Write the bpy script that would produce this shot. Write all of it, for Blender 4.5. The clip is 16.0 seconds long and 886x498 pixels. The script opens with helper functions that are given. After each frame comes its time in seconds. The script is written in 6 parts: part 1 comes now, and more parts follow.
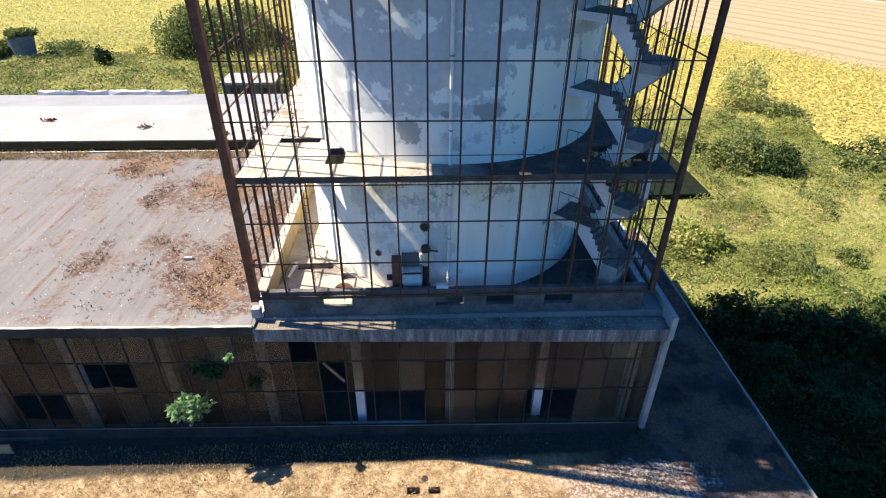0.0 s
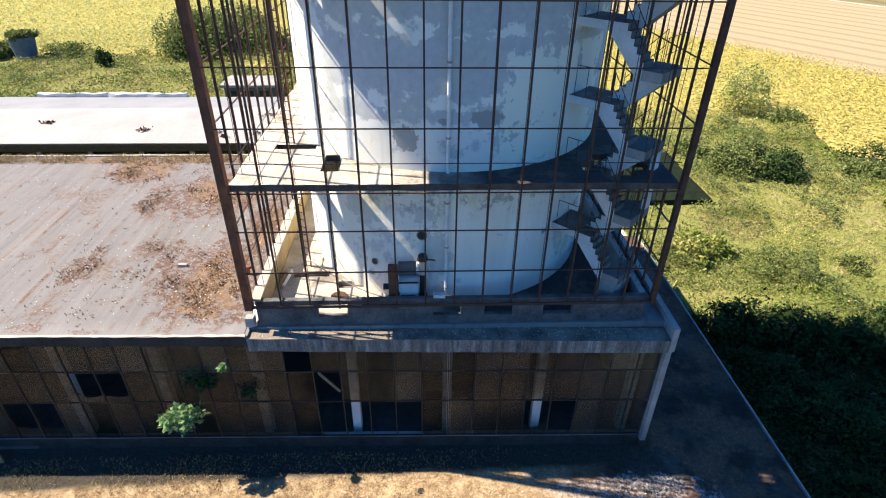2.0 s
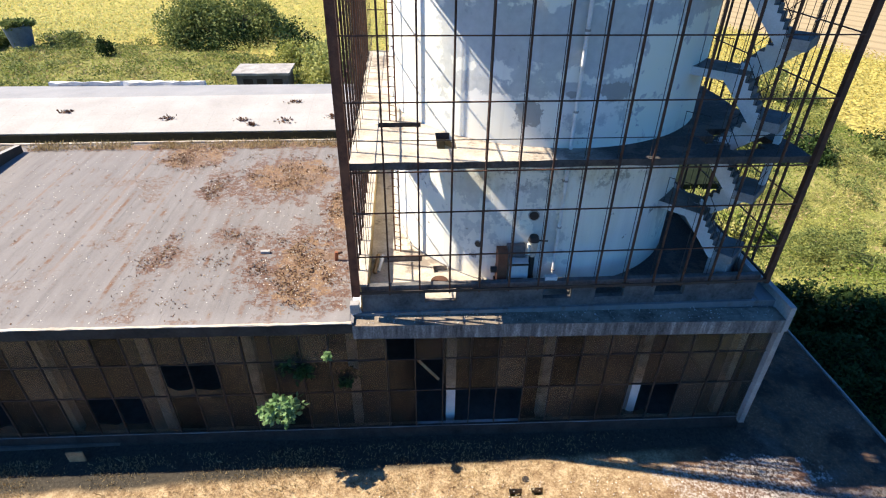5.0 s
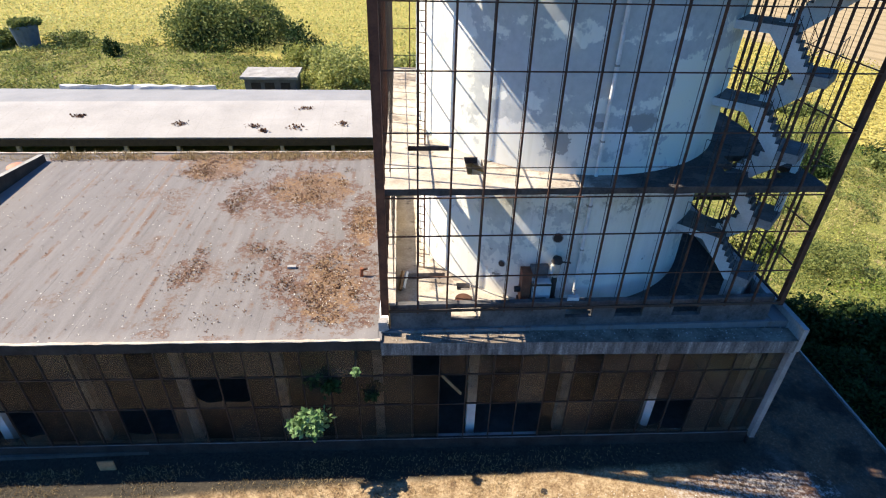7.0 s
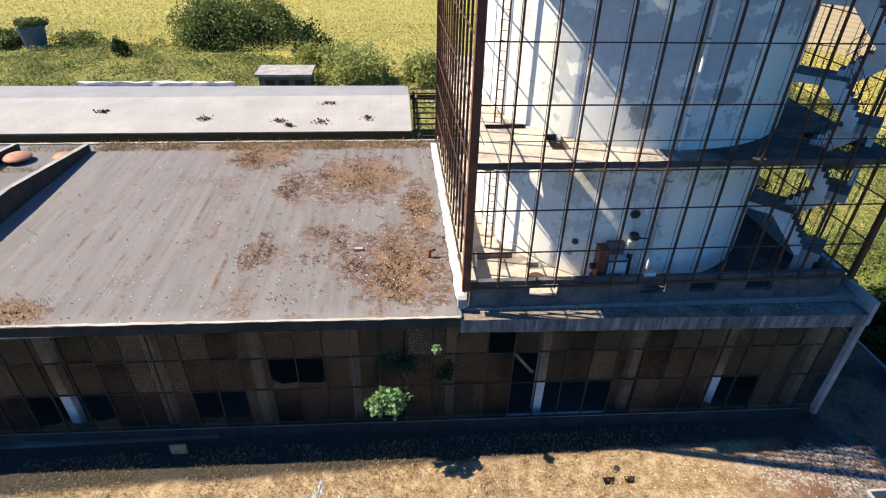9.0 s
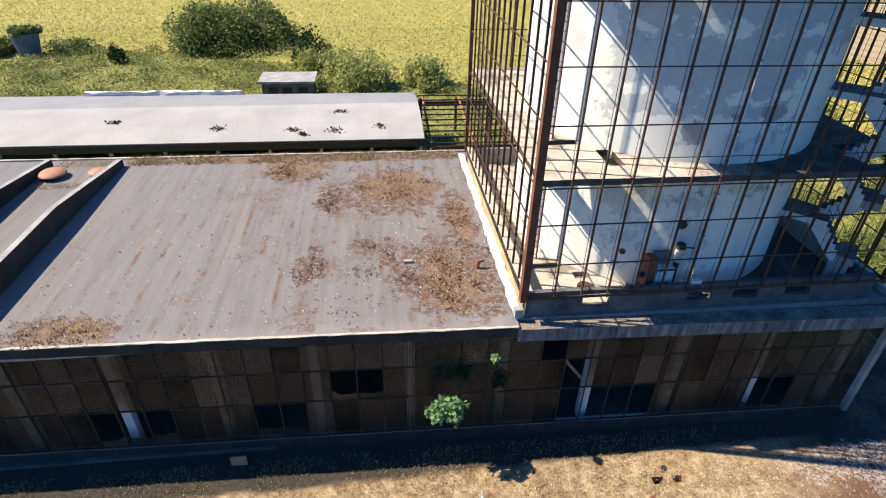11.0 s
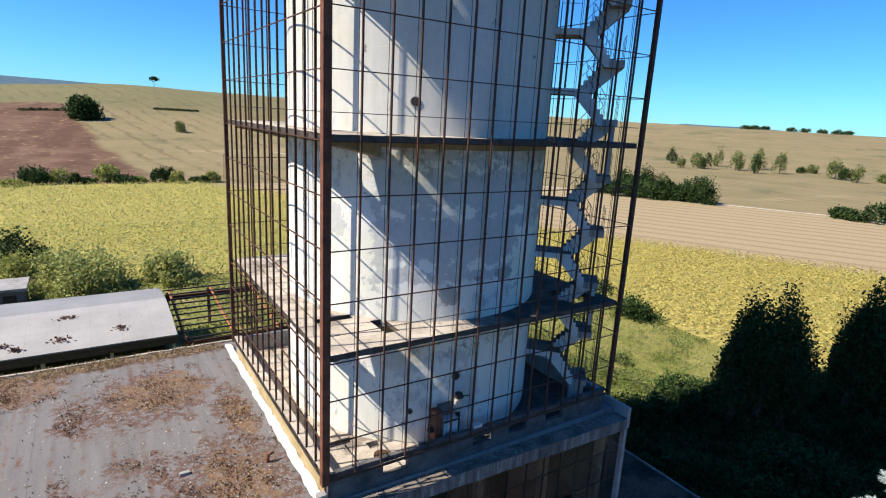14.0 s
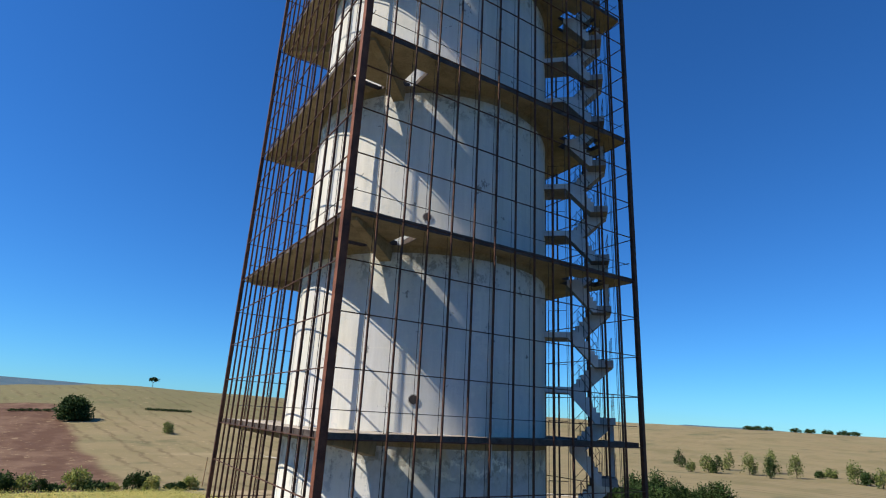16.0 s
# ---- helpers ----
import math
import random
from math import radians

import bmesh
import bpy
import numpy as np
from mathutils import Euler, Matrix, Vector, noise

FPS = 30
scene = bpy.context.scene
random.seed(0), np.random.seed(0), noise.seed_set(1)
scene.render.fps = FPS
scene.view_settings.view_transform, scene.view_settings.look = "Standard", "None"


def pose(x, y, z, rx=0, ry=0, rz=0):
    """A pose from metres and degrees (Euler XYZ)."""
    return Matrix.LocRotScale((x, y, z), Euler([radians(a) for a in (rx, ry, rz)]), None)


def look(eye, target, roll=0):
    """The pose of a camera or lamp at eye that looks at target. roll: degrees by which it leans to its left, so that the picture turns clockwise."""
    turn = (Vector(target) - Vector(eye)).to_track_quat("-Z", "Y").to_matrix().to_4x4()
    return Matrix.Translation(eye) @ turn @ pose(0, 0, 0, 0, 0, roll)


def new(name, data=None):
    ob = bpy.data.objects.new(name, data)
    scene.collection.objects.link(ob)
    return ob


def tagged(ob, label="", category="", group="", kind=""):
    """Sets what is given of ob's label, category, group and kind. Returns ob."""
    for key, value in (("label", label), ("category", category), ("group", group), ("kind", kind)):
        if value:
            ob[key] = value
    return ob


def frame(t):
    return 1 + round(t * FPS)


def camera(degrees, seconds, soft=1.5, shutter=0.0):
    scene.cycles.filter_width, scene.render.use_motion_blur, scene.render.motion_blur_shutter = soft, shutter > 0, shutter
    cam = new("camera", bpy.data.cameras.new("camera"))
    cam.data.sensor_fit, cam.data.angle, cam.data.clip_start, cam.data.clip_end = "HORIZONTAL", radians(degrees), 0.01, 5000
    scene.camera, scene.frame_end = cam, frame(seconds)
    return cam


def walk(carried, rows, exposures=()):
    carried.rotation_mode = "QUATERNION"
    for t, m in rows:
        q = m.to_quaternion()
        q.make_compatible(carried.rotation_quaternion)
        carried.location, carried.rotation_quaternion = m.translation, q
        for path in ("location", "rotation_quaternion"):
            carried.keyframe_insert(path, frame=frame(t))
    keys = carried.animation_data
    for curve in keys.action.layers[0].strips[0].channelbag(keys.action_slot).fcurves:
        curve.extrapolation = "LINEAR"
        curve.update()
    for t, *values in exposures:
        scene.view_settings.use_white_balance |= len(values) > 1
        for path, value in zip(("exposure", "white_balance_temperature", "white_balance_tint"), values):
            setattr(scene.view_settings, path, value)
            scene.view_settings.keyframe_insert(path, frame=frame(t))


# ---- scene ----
cam = camera(77.4, 16.0, soft=1.15)
PATH = [
    (0, (-2.373, 5.311, 22.627), (-2.289, 7.001, 21.558), 0.6),
    (0.5, (-2.373, 5.311, 22.627), (-2.289, 7.001, 21.562), 0.6),
    (1, (-2.353, 5.408, 22.64), (-2.268, 7.1, 21.577), 0.6),
    (1.5, (-2.301, 5.571, 22.647), (-2.219, 7.261, 21.581), 0.6),
    (2, (-2.224, 5.715, 22.643), (-2.144, 7.408, 21.582), 0.8),
    (2.5, (-2.374, 5.83, 22.537), (-2.289, 7.524, 21.477), 0.7),
    (3, (-2.796, 6.042, 22.428), (-2.706, 7.727, 21.353), 0.6),
    (3.5, (-3.443, 6.16, 22.232), (-3.34, 7.842, 21.153), 0.6),
    (4, (-4.301, 6.282, 22.057), (-4.189, 7.962, 20.977), 0.7),
    (4.5, (-5.295, 6.379, 21.975), (-5.175, 8.054, 20.888), 0.8),
    (5, (-6.386, 6.35, 21.921), (-6.259, 8.025, 20.835), 0.8),
    (5.2, (-6.679, 6.379, 21.944), (-6.554, 8.055, 20.859), 0.8),
    (7.5, (-7.653, 6.238, 22.943), (-7.511, 7.909, 21.854), 1.8),
    (8, (-8.2, 6.073, 22.78), (-8.052, 7.747, 21.696), 1.8),
    (8.5, (-9.185, 6.024, 22.429), (-9.024, 7.699, 21.348), 2.0),
    (9, (-10.417, 5.958, 22.086), (-10.252, 7.634, 21.007), 1.6),
    (9.5, (-11.847, 6.033, 21.933), (-11.659, 7.7, 20.844), 1.0),
    (9.7, (-12.19, 6.049, 21.959), (-12.008, 7.711, 20.862), 1.2),
    (11.8, (-13.211, 5.618, 23.191), (-12.884, 7.286, 22.137), 2.9),
    (12, (-13.318, 5.544, 23.220), (-12.773, 7.159, 22.175), 3.1),
    (12.5, (-13.482, 5.449, 23.245), (-12.543, 6.883, 22.215), 3.5),
    (13, (-13.699, 5.323, 23.200), (-12.757, 6.752, 22.167), 3.3),
    (13.5, (-13.882, 5.304, 23.110), (-12.846, 6.900, 22.495), 3.2),
    (14, (-14.062, 5.308, 23.080), (-13.000, 6.937, 22.616), 3.1),
    (14.5, (-14.224, 5.315, 23.048), (-13.137, 6.990, 22.941), 3.0),
    (15, (-14.301, 5.249, 22.991), (-13.219, 6.929, 23.073), 3.1),
    (15.5, (-14.270, 5.160, 22.987), (-13.222, 6.820, 23.367), 3.0),
    (16, (-14.284, 5.055, 22.986), (-13.273, 6.679, 23.569), 3.1),
]
walk(cam, [(t, look(eye, target, roll)) for t, eye, target, roll in PATH],
     [(0, 1.42, 6950, 10), (2.5, 1.42, 6950, 10), (5, 1.34, 6950, 10), (8, 1.13, 6950, 10), (9.5, 1.04, 6950, 10), (12.5, 1.04, 6650, 10), (13.0, 1.02, 6600, 10),
      (13.5, 1.05, 6500, 10), (14, 0.74, 6500, 10), (14.5, 0.55, 6450, 10), (16, 0.39, 6400, 10)])
# ---- world, sun, exposure ----
SUN = Vector((-0.88, 0.20, 1.0)).normalized()
world = bpy.data.worlds.new("world")
scene.world = world
world.use_nodes = True
wn = world.node_tree
sky = wn.nodes.new("ShaderNodeTexSky")
sky.sky_type = "NISHITA"
sky.sun_disc = False
sky.sun_elevation = math.asin(SUN.z)
sky.sun_rotation = math.atan2(SUN.x, SUN.y)
sky.altitude, sky.air_density, sky.dust_density, sky.ozone_density = 300, 1.0, 0.0, 4.0
deep = wn.nodes.new("ShaderNodeHueSaturation")
deep.inputs["Saturation"].default_value = 1.08
wn.links.new(sky.outputs[0], deep.inputs["Color"])
clear = wn.nodes.new("ShaderNodeMix")
clear.data_type, clear.blend_type = "RGBA", "MULTIPLY"
clear.inputs[0].default_value, clear.inputs[7].default_value = 1.0, (0.415, 0.975, 1.53, 1)
wn.links.new(deep.outputs[0], clear.inputs[6])
wn.links.new(clear.outputs[2], wn.nodes["Background"].inputs[0])
wn.nodes["Background"].inputs[1].default_value = 0.070
sun_data = bpy.data.lights.new("sun", "SUN")
sun_data.energy, sun_data.angle, sun_data.color = 5.0, radians(0.5), (1.0, 0.92, 0.80)
sun = new("sun", sun_data)
sun.matrix_world = look(SUN * 120, (0, 0, 0))


# ---- node helpers ----
class Nodes:
    def __init__(self, name):
        self.m = bpy.data.materials.new(name)
        self.m.use_nodes = True
        self.t = self.m.node_tree
        self.bsdf = self.t.nodes["Principled BSDF"]
        self.pos = self.add("ShaderNodeNewGeometry").outputs["Position"]

    def add(self, kind, **props):
        n = self.t.nodes.new(kind)
        if "data_type" in props:
            n.data_type = props["data_type"]
        if "blend_type" in props:
            n.blend_type = props["blend_type"]
        if "operation" in props:
            n.operation = props["operation"]
        if "use_clamp" in props:
            n.use_clamp = props["use_clamp"]
        if "interpolation_type" in props:
            n.interpolation_type = props["interpolation_type"]
        return n

    def put(self, socket, v):
        if isinstance(v, bpy.types.NodeSocket):
            self.t.links.new(v, socket)
        elif isinstance(v, (tuple, list)) and len(v) == 3 and socket.type == "RGBA":
            socket.default_value = (*v, 1)
        else:
            socket.default_value = v

    def math(self, op, a, b=0.0, clamp=False):
        n = self.add("ShaderNodeMath", operation=op, use_clamp=clamp)
        self.put(n.inputs[0], a), self.put(n.inputs[1], b)
        return n.outputs[0]

    def scaled(self, sx, sy, sz):
        n = self.add("ShaderNodeVectorMath", operation="MULTIPLY")
        self.put(n.inputs[0], self.pos)
        n.inputs[1].default_value = (sx, sy, sz)
        return n.outputs[0]

    def noise(self, scale, detail=4.0, rough=0.6, vec=None):
        n = self.add("ShaderNodeTexNoise")
        self.put(n.inputs["Vector"], vec or self.pos)
        n.inputs["Scale"].default_value, n.inputs["Detail"].default_value, n.inputs["Roughness"].default_value = scale, detail, rough
        return n.outputs[0]

    def voronoi(self, scale, vec=None):
        n = self.add("ShaderNodeTexVoronoi")
        self.put(n.inputs["Vector"], vec or self.pos)
        n.inputs["Scale"].default_value = scale
        return n.outputs["Distance"]

    def step(self, v, lo, hi):
        n = self.add("ShaderNodeMapRange", interpolation_type="SMOOTHSTEP")
        self.put(n.inputs[0], v)
        n.inputs[1].default_value, n.inputs[2].default_value = lo, hi
        return n.outputs[0]

    def mix(self, fac, a, b, blend="MIX"):
        n = self.add("ShaderNodeMix", data_type="RGBA", blend_type=blend)
        self.put(n.inputs[0], fac), self.put(n.inputs[6], a), self.put(n.inputs[7], b)
        return n.outputs[2]

    def ramp(self, fac, stops):
        n = self.add("ShaderNodeValToRGB")
        while len(n.color_ramp.elements) < len(stops):
            n.color_ramp.elements.new(0.5)
        for e, (p, c) in zip(n.color_ramp.elements, stops):
            e.position, e.color = p, (*c, 1)
        self.put(n.inputs[0], fac)
        return n.outputs[0]

    def axis(self, i):
        return self.add_sep().outputs[i]

    def add_sep(self):
        n = self.add("ShaderNodeSeparateXYZ")
        self.put(n.inputs[0], self.pos)
        return n

    def half(self, nx, ny, c, soft=1.0, wob=0.0, wscale=0.1):
        """1 where nx*x + ny*y > c."""
        n = self.add("ShaderNodeVectorMath", operation="DOT_PRODUCT")
        self.put(n.inputs[0], self.pos)
        n.inputs[1].default_value = (nx, ny, 0)
        v = n.outputs["Value"]
        if wob:
            v = self.math("ADD", v, self.math("MULTIPLY", self.math("SUBTRACT", self.noise(wscale, 3), 0.5), wob * 2))
        return self.step(v, c - soft, c + soft)

    def spot(self, x, y, rx, ry, wob=0.6, wscale=1.0):
        """1 inside an uneven oval patch."""
        s = self.add_sep()
        a = self.math("POWER", self.math("ABSOLUTE", self.math("DIVIDE", self.math("SUBTRACT", s.outputs[0], x), rx)), 2.0)
        b = self.math("POWER", self.math("ABSOLUTE", self.math("DIVIDE", self.math("SUBTRACT", s.outputs[1], y), ry)), 2.0)
        d = self.math("ADD", self.math("ADD", a, b), self.math("MULTIPLY", self.math("SUBTRACT", self.noise(wscale, 6, 0.7), 0.5), wob * 5))
        return self.step(d, 1.05, 0.75)

    def done(self, color, rough=0.85, metal=0.0, bump=None, strength=0.3, dist=0.02, spec=0.3):
        self.put(self.bsdf.inputs["Base Color"], color)
        self.put(self.bsdf.inputs["Roughness"], rough)
        self.put(self.bsdf.inputs["Metallic"], metal)
        self.bsdf.inputs["Specular IOR Level"].default_value = spec
        if bump is not None:
            b = self.add("ShaderNodeBump")
            b.inputs["Strength"].default_value, b.inputs["Distance"].default_value = strength, dist
            self.put(b.inputs["Height"], bump)
            self.put(self.bsdf.inputs["Normal"], b.outputs[0])
        return self.m


def plain(name, dark, light, scale=1.5, fine=18.0, rough=0.85, metal=0.0, strength=0.35, dist=0.02, spec=0.3):
    """A surface with blotches and grain between two colours."""
    g = Nodes(name)
    big = g.noise(scale, 5, 0.65)
    small = g.noise(fine, 4, 0.7)
    v = g.math("ADD", g.math("MULTIPLY", big, 0.65), g.math("MULTIPLY", small, 0.35))
    return g.done(g.ramp(v, [(0.34, dark), (0.66, light)]), rough, metal, small, strength, dist, spec)


# ---- materials ----
def plaster_material():
    """Old white limewash on a slip-formed shaft: bands of the lifts, runs of dirt, flaked patches."""
    g = Nodes("peeling_plaster")
    s = g.add_sep()
    z = s.outputs[2]
    streak = g.noise(2.2, 6, 0.7, g.scaled(1.0, 1.0, 0.10))
    broad = g.noise(0.5, 5, 0.6, g.scaled(1.0, 1.0, 0.25))
    edge = g.noise(1.5, 8, 0.7)
    fine = g.noise(22, 4, 0.7)
    v = g.math("ADD", g.math("MULTIPLY", streak, 0.45), g.math("ADD", g.math("MULTIPLY", broad, 0.35), g.math("MULTIPLY", fine, 0.2)))
    col = g.ramp(v, [(0.33, (0.60, 0.605, 0.605)), (0.58, (0.78, 0.78, 0.765))])
    # storeys above the first two: thinner, greyer wash, darkened in place of weaker light
    worn_and_dim = g.math("MULTIPLY", g.step(z, 19.0, 25.0), g.math("ADD", 0.35, g.math("MULTIPLY", broad, 0.5)))
    col = g.mix(worn_and_dim, col, g.ramp(v, [(0.33, (0.36, 0.355, 0.345)), (0.60, (0.58, 0.57, 0.55))]))
    # lifts of the formwork, each a little off in tone
    lift = g.math("DIVIDE", g.math("ADD", z, g.math("MULTIPLY", edge, 0.08)), 1.18)
    tone = g.add("ShaderNodeTexWhiteNoise")
    tone.noise_dimensions = "1D"
    g.put(tone.inputs["W"], g.math("FLOOR", lift))
    col = g.mix(g.math("MULTIPLY", tone.outputs["Value"], 0.16), col, (0.50, 0.52, 0.56))
    joint = g.step(g.math("ABSOLUTE", g.math("SUBTRACT", g.math("FRACT", lift), 0.5)), 0.006, 0.016)
    col = g.mix(g.math("MULTIPLY", g.math("SUBTRACT", 1.0, joint), 0.25), col, (0.75, 0.73, 0.66))
    # flaked patches: grey undercoat, few and ragged; darker bare spots in some of them
    old = g.ramp(g.noise(5, 5), [(0.3, (0.45, 0.47, 0.49)), (0.7, (0.56, 0.58, 0.60))])
    where = g.math("ADD", g.math("MULTIPLY", g.noise(0.42, 5, 0.6, g.scaled(1, 1, 0.6)), 0.62), g.math("MULTIPLY", edge, 0.38))
    peel = g.step(where, 0.545, 0.554)
    col = g.mix(g.math("MULTIPLY", peel, g.math("SUBTRACT", 0.85, g.math("MULTIPLY", g.step(z, 19.0, 25.0), 0.4))), col, old)
    bare = g.step(g.math("ADD", g.math("MULTIPLY", g.noise(1.15, 7, 0.7), 0.72), g.math("MULTIPLY", edge, 0.28)), 0.615, 0.625)
    col = g.mix(bare, col, (0.25, 0.245, 0.24))
    # second storey, sheltered side: wash gone from the middle, left on the lift joints and on one broad field
    x, y = s.outputs[0], s.outputs[1]
    rag = g.math("MULTIPLY", g.math("SUBTRACT", edge, 0.5), 1.6)
    def field(x0, x1, z0, z1, soft=0.05):
        a = g.math("MULTIPLY", g.step(g.math("ADD", x, rag), x0 - soft, x0 + soft), g.step(g.math("ADD", x, rag), x1 + soft, x1 - soft))
        b = g.math("MULTIPLY", g.step(g.math("ADD", z, rag), z0 - soft, z0 + soft), g.step(g.math("ADD", z, rag), z1 + soft, z1 - soft))
        return g.math("MULTIPLY", g.math("MULTIPLY", a, b), g.step(y, 26.0, 25.6))
    under_coat = g.ramp(g.noise(4, 5), [(0.3, (0.37, 0.40, 0.44)), (0.7, (0.48, 0.51, 0.55))])
    col = g.mix(g.math("MULTIPLY", field(-5.3, 4.5, 15.9, 21.9), 0.85), col, under_coat)
    foot = g.math("MULTIPLY", field(-5.3, 0.2, 15.3, 16.9), g.step(g.noise(0.8, 6, 0.7), 0.40, 0.46))
    col = g.mix(foot, col, (0.68, 0.69, 0.70))
    for z0 in (17.52, 19.58, 21.3):
        keep = g.math("MULTIPLY", field(-5.0, 4.0, z0 - 0.16, z0 + 0.22), g.step(g.noise(1.1, 4, 0.6), 0.44, 0.50))
        col = g.mix(keep, col, (0.74, 0.75, 0.73))
    flaked = g.step(g.math("ADD", g.math("MULTIPLY", g.noise(1.3, 5, 0.6), 0.6), g.math("MULTIPLY", edge, 0.4)), 0.565, 0.575)
    col = g.mix(g.math("MULTIPLY", field(0.35, 3.8, 15.6, 19.0), g.math("SUBTRACT", 1.0, flaked)), col, (0.72, 0.75, 0.72))
    for x0, z0, rx, rz in ((-2.66, 16.4, 0.40, 0.40), (-0.15, 17.1, 0.52, 0.28), (-1.5, 17.0, 0.20, 0.10)):
        a = g.math("POWER", g.math("ABSOLUTE", g.math("DIVIDE", g.math("SUBTRACT", x, x0), rx)), 2.0)
        b = g.math("POWER", g.math("ABSOLUTE", g.math("DIVIDE", g.math("SUBTRACT", z, z0), rz)), 2.0)
        blot = g.step(g.math("ADD", g.math("ADD", a, b), g.math("MULTIPLY", g.math("SUBTRACT", g.noise(2.4, 6, 0.7), 0.5), 5.0)), 1.0, 0.92)
        col = g.mix(g.math("MULTIPLY", g.math("MULTIPLY", blot, g.step(y, 26.0, 25.6)), 0.85), col, (0.29, 0.29, 0.30))
    # rusty yellow seepage below each floor slab
    under = g.math("FRACT", g.math("DIVIDE", g.math("SUBTRACT", z, 15.2), 7.07))
    seep = g.math("MULTIPLY", g.step(under, 0.70, 0.93), g.step(g.noise(0.8, 6, 0.7, g.scaled(1, 1, 0.5)), 0.46, 0.62))
    col = g.mix(g.math("MULTIPLY", seep, 0.6), col, (0.52, 0.44, 0.29))
    # mould below each slab, the slab's shade painted into the same dark tone
    mould_shade = g.math("MULTIPLY", g.step(under, 0.74, 0.88), g.step(g.noise(2.2, 7, 0.75), 0.50, 0.60))
    col = g.mix(g.math("MULTIPLY", mould_shade, 0.7), col, (0.20, 0.195, 0.185))
    runs = g.step(g.noise(3.5, 4, 0.6, g.scaled(1.0, 1.0, 0.03)), 0.60, 0.70)
    col = g.mix(g.math("MULTIPLY", runs, 0.13), col, (0.40, 0.38, 0.34))
    # the lime has yellowed, unevenly
    col = g.mix(g.step(g.noise(0.35, 4, 0.6), 0.30, 0.62), g.mix(1.0, col, (1.01, 0.985, 0.93, 1), "MULTIPLY"), g.mix(1.0, col, (1.03, 0.99, 0.85, 1), "MULTIPLY"))
    return g.done(col, 0.9, 0, g.math("ADD", g.math("MULTIPLY", fine, 0.3), g.math("SUBTRACT", 1.0, g.math("ADD", peel, bare))), 0.35, 0.015, 0.2)


def roof_material():
    g = Nodes("weathered_bitumen")
    s = g.add_sep()
    along = g.noise(1.4, 6, 0.7, g.scaled(1.6, 0.12, 1))
    fine = g.noise(26, 5, 0.75)
    col = g.ramp(g.math("ADD", g.math("MULTIPLY", along, 0.55), g.math("MULTIPLY", fine, 0.45)), [(0.33, (0.115, 0.105, 0.100)), (0.66, (0.205, 0.190, 0.18))])
    chips = g.step(g.voronoi(5.0), 0.10, 0.05)
    col = g.mix(g.math("MULTIPLY", chips, 0.3), col, (0.45, 0.42, 0.38))
    speck = g.noise(7, 7, 0.8)
    rib = g.math("ABSOLUTE", g.math("SUBTRACT", g.math("FRACT", g.math("ADD", s.outputs[0], g.math("MULTIPLY", speck, 0.15))), 0.5))
    seam = g.math("MULTIPLY", g.step(rib, 0.36, 0.47), g.step(g.noise(0.5, 5, 0.7), 0.47, 0.62))
    col = g.mix(g.math("MULTIPLY", g.math("MULTIPLY", seam, g.step(speck, 0.38, 0.54)), g.half(1, 0, -25, 4, 2)), col, (0.13, 0.072, 0.045))
    # long rusty runs down three seams
    for x0, wide, y0, y1 in ((-19.6, 0.075, 24.5, 36.0), (-23.3, 0.06, 27.0, 33.5), (-17.5, 0.05, 25.0, 36.0), (-20.3, 0.04, 30.0, 35.5)):
        off = g.math("ABSOLUTE", g.math("SUBTRACT", g.math("ADD", s.outputs[0], g.math("MULTIPLY", speck, 0.10)), x0 + 0.05))
        run = g.math("MULTIPLY", g.math("MULTIPLY", g.step(s.outputs[1], y0 - 1.5, y0 + 1.0), g.step(s.outputs[1], y1 + 0.6, y1)), g.step(off, wide * 1.6, wide * 0.5))
        col = g.mix(g.math("MULTIPLY", run, g.math("MULTIPLY", g.step(g.noise(3.0, 5, 0.7), 0.36, 0.56), 0.6)), col, (0.175, 0.105, 0.068))
    moss = g.step(speck, 0.38, 0.55)
    straw = g.ramp(g.noise(11, 6, 0.75), [(0.3, (0.085, 0.045, 0.030)), (0.5, (0.180, 0.108, 0.060)), (0.72, (0.32, 0.225, 0.122))])
    # ragged patches of dead moss: ochre within, dark brown at the rims
    ragged = g.step(g.noise(4.5, 8, 0.8), 0.46, 0.52)
    brown = g.ramp(g.noise(14, 5, 0.75), [(0.35, (0.052, 0.029, 0.026)), (0.65, (0.165, 0.095, 0.062))])
    for x, y, rx, ry in ((-12.3, 31.6, 2.3, 2.6), (-15.2, 30.9, 0.9, 1.5), (-17.4, 34.4, 1.6, 1.4), (-10.4, 24.0, 1.9, 3.2), (-12.0, 23.9, 0.8, 1.3), (-15.9, 24.9, 0.6, 1.3), (-13.8, 26.4, 0.75, 0.6), (-12.8, 25.9, 0.4, 1.0), (-9.4, 28.6, 0.8, 2.6), (-9.2, 22.2, 1.0, 0.9), (-16.0, 21.1, 0.6, 0.25), (-13.9, 20.75, 0.6, 0.25), (-24.0, 21.4, 1.7, 1.0), (-16, 35.9, 9.0, 0.5)):
        col = g.mix(g.math("MULTIPLY", g.spot(x, y, rx * 1.12, ry * 1.12, 0.9, 1.1), ragged), col, brown)
    for x, y, rx, ry in ((-12.0, 32.0, 1.9, 1.9), (-10.3, 23.6, 1.2, 2.2), (-17.6, 34.6, 1.8, 1.3), (-9.3, 28.4, 0.5, 2.0), (-24.0, 21.3, 1.5, 0.9), (-16, 36.0, 9.0, 0.4)):
        col = g.mix(g.math("MULTIPLY", g.spot(x, y, rx, ry, 0.9, 1.6), moss), col, straw)
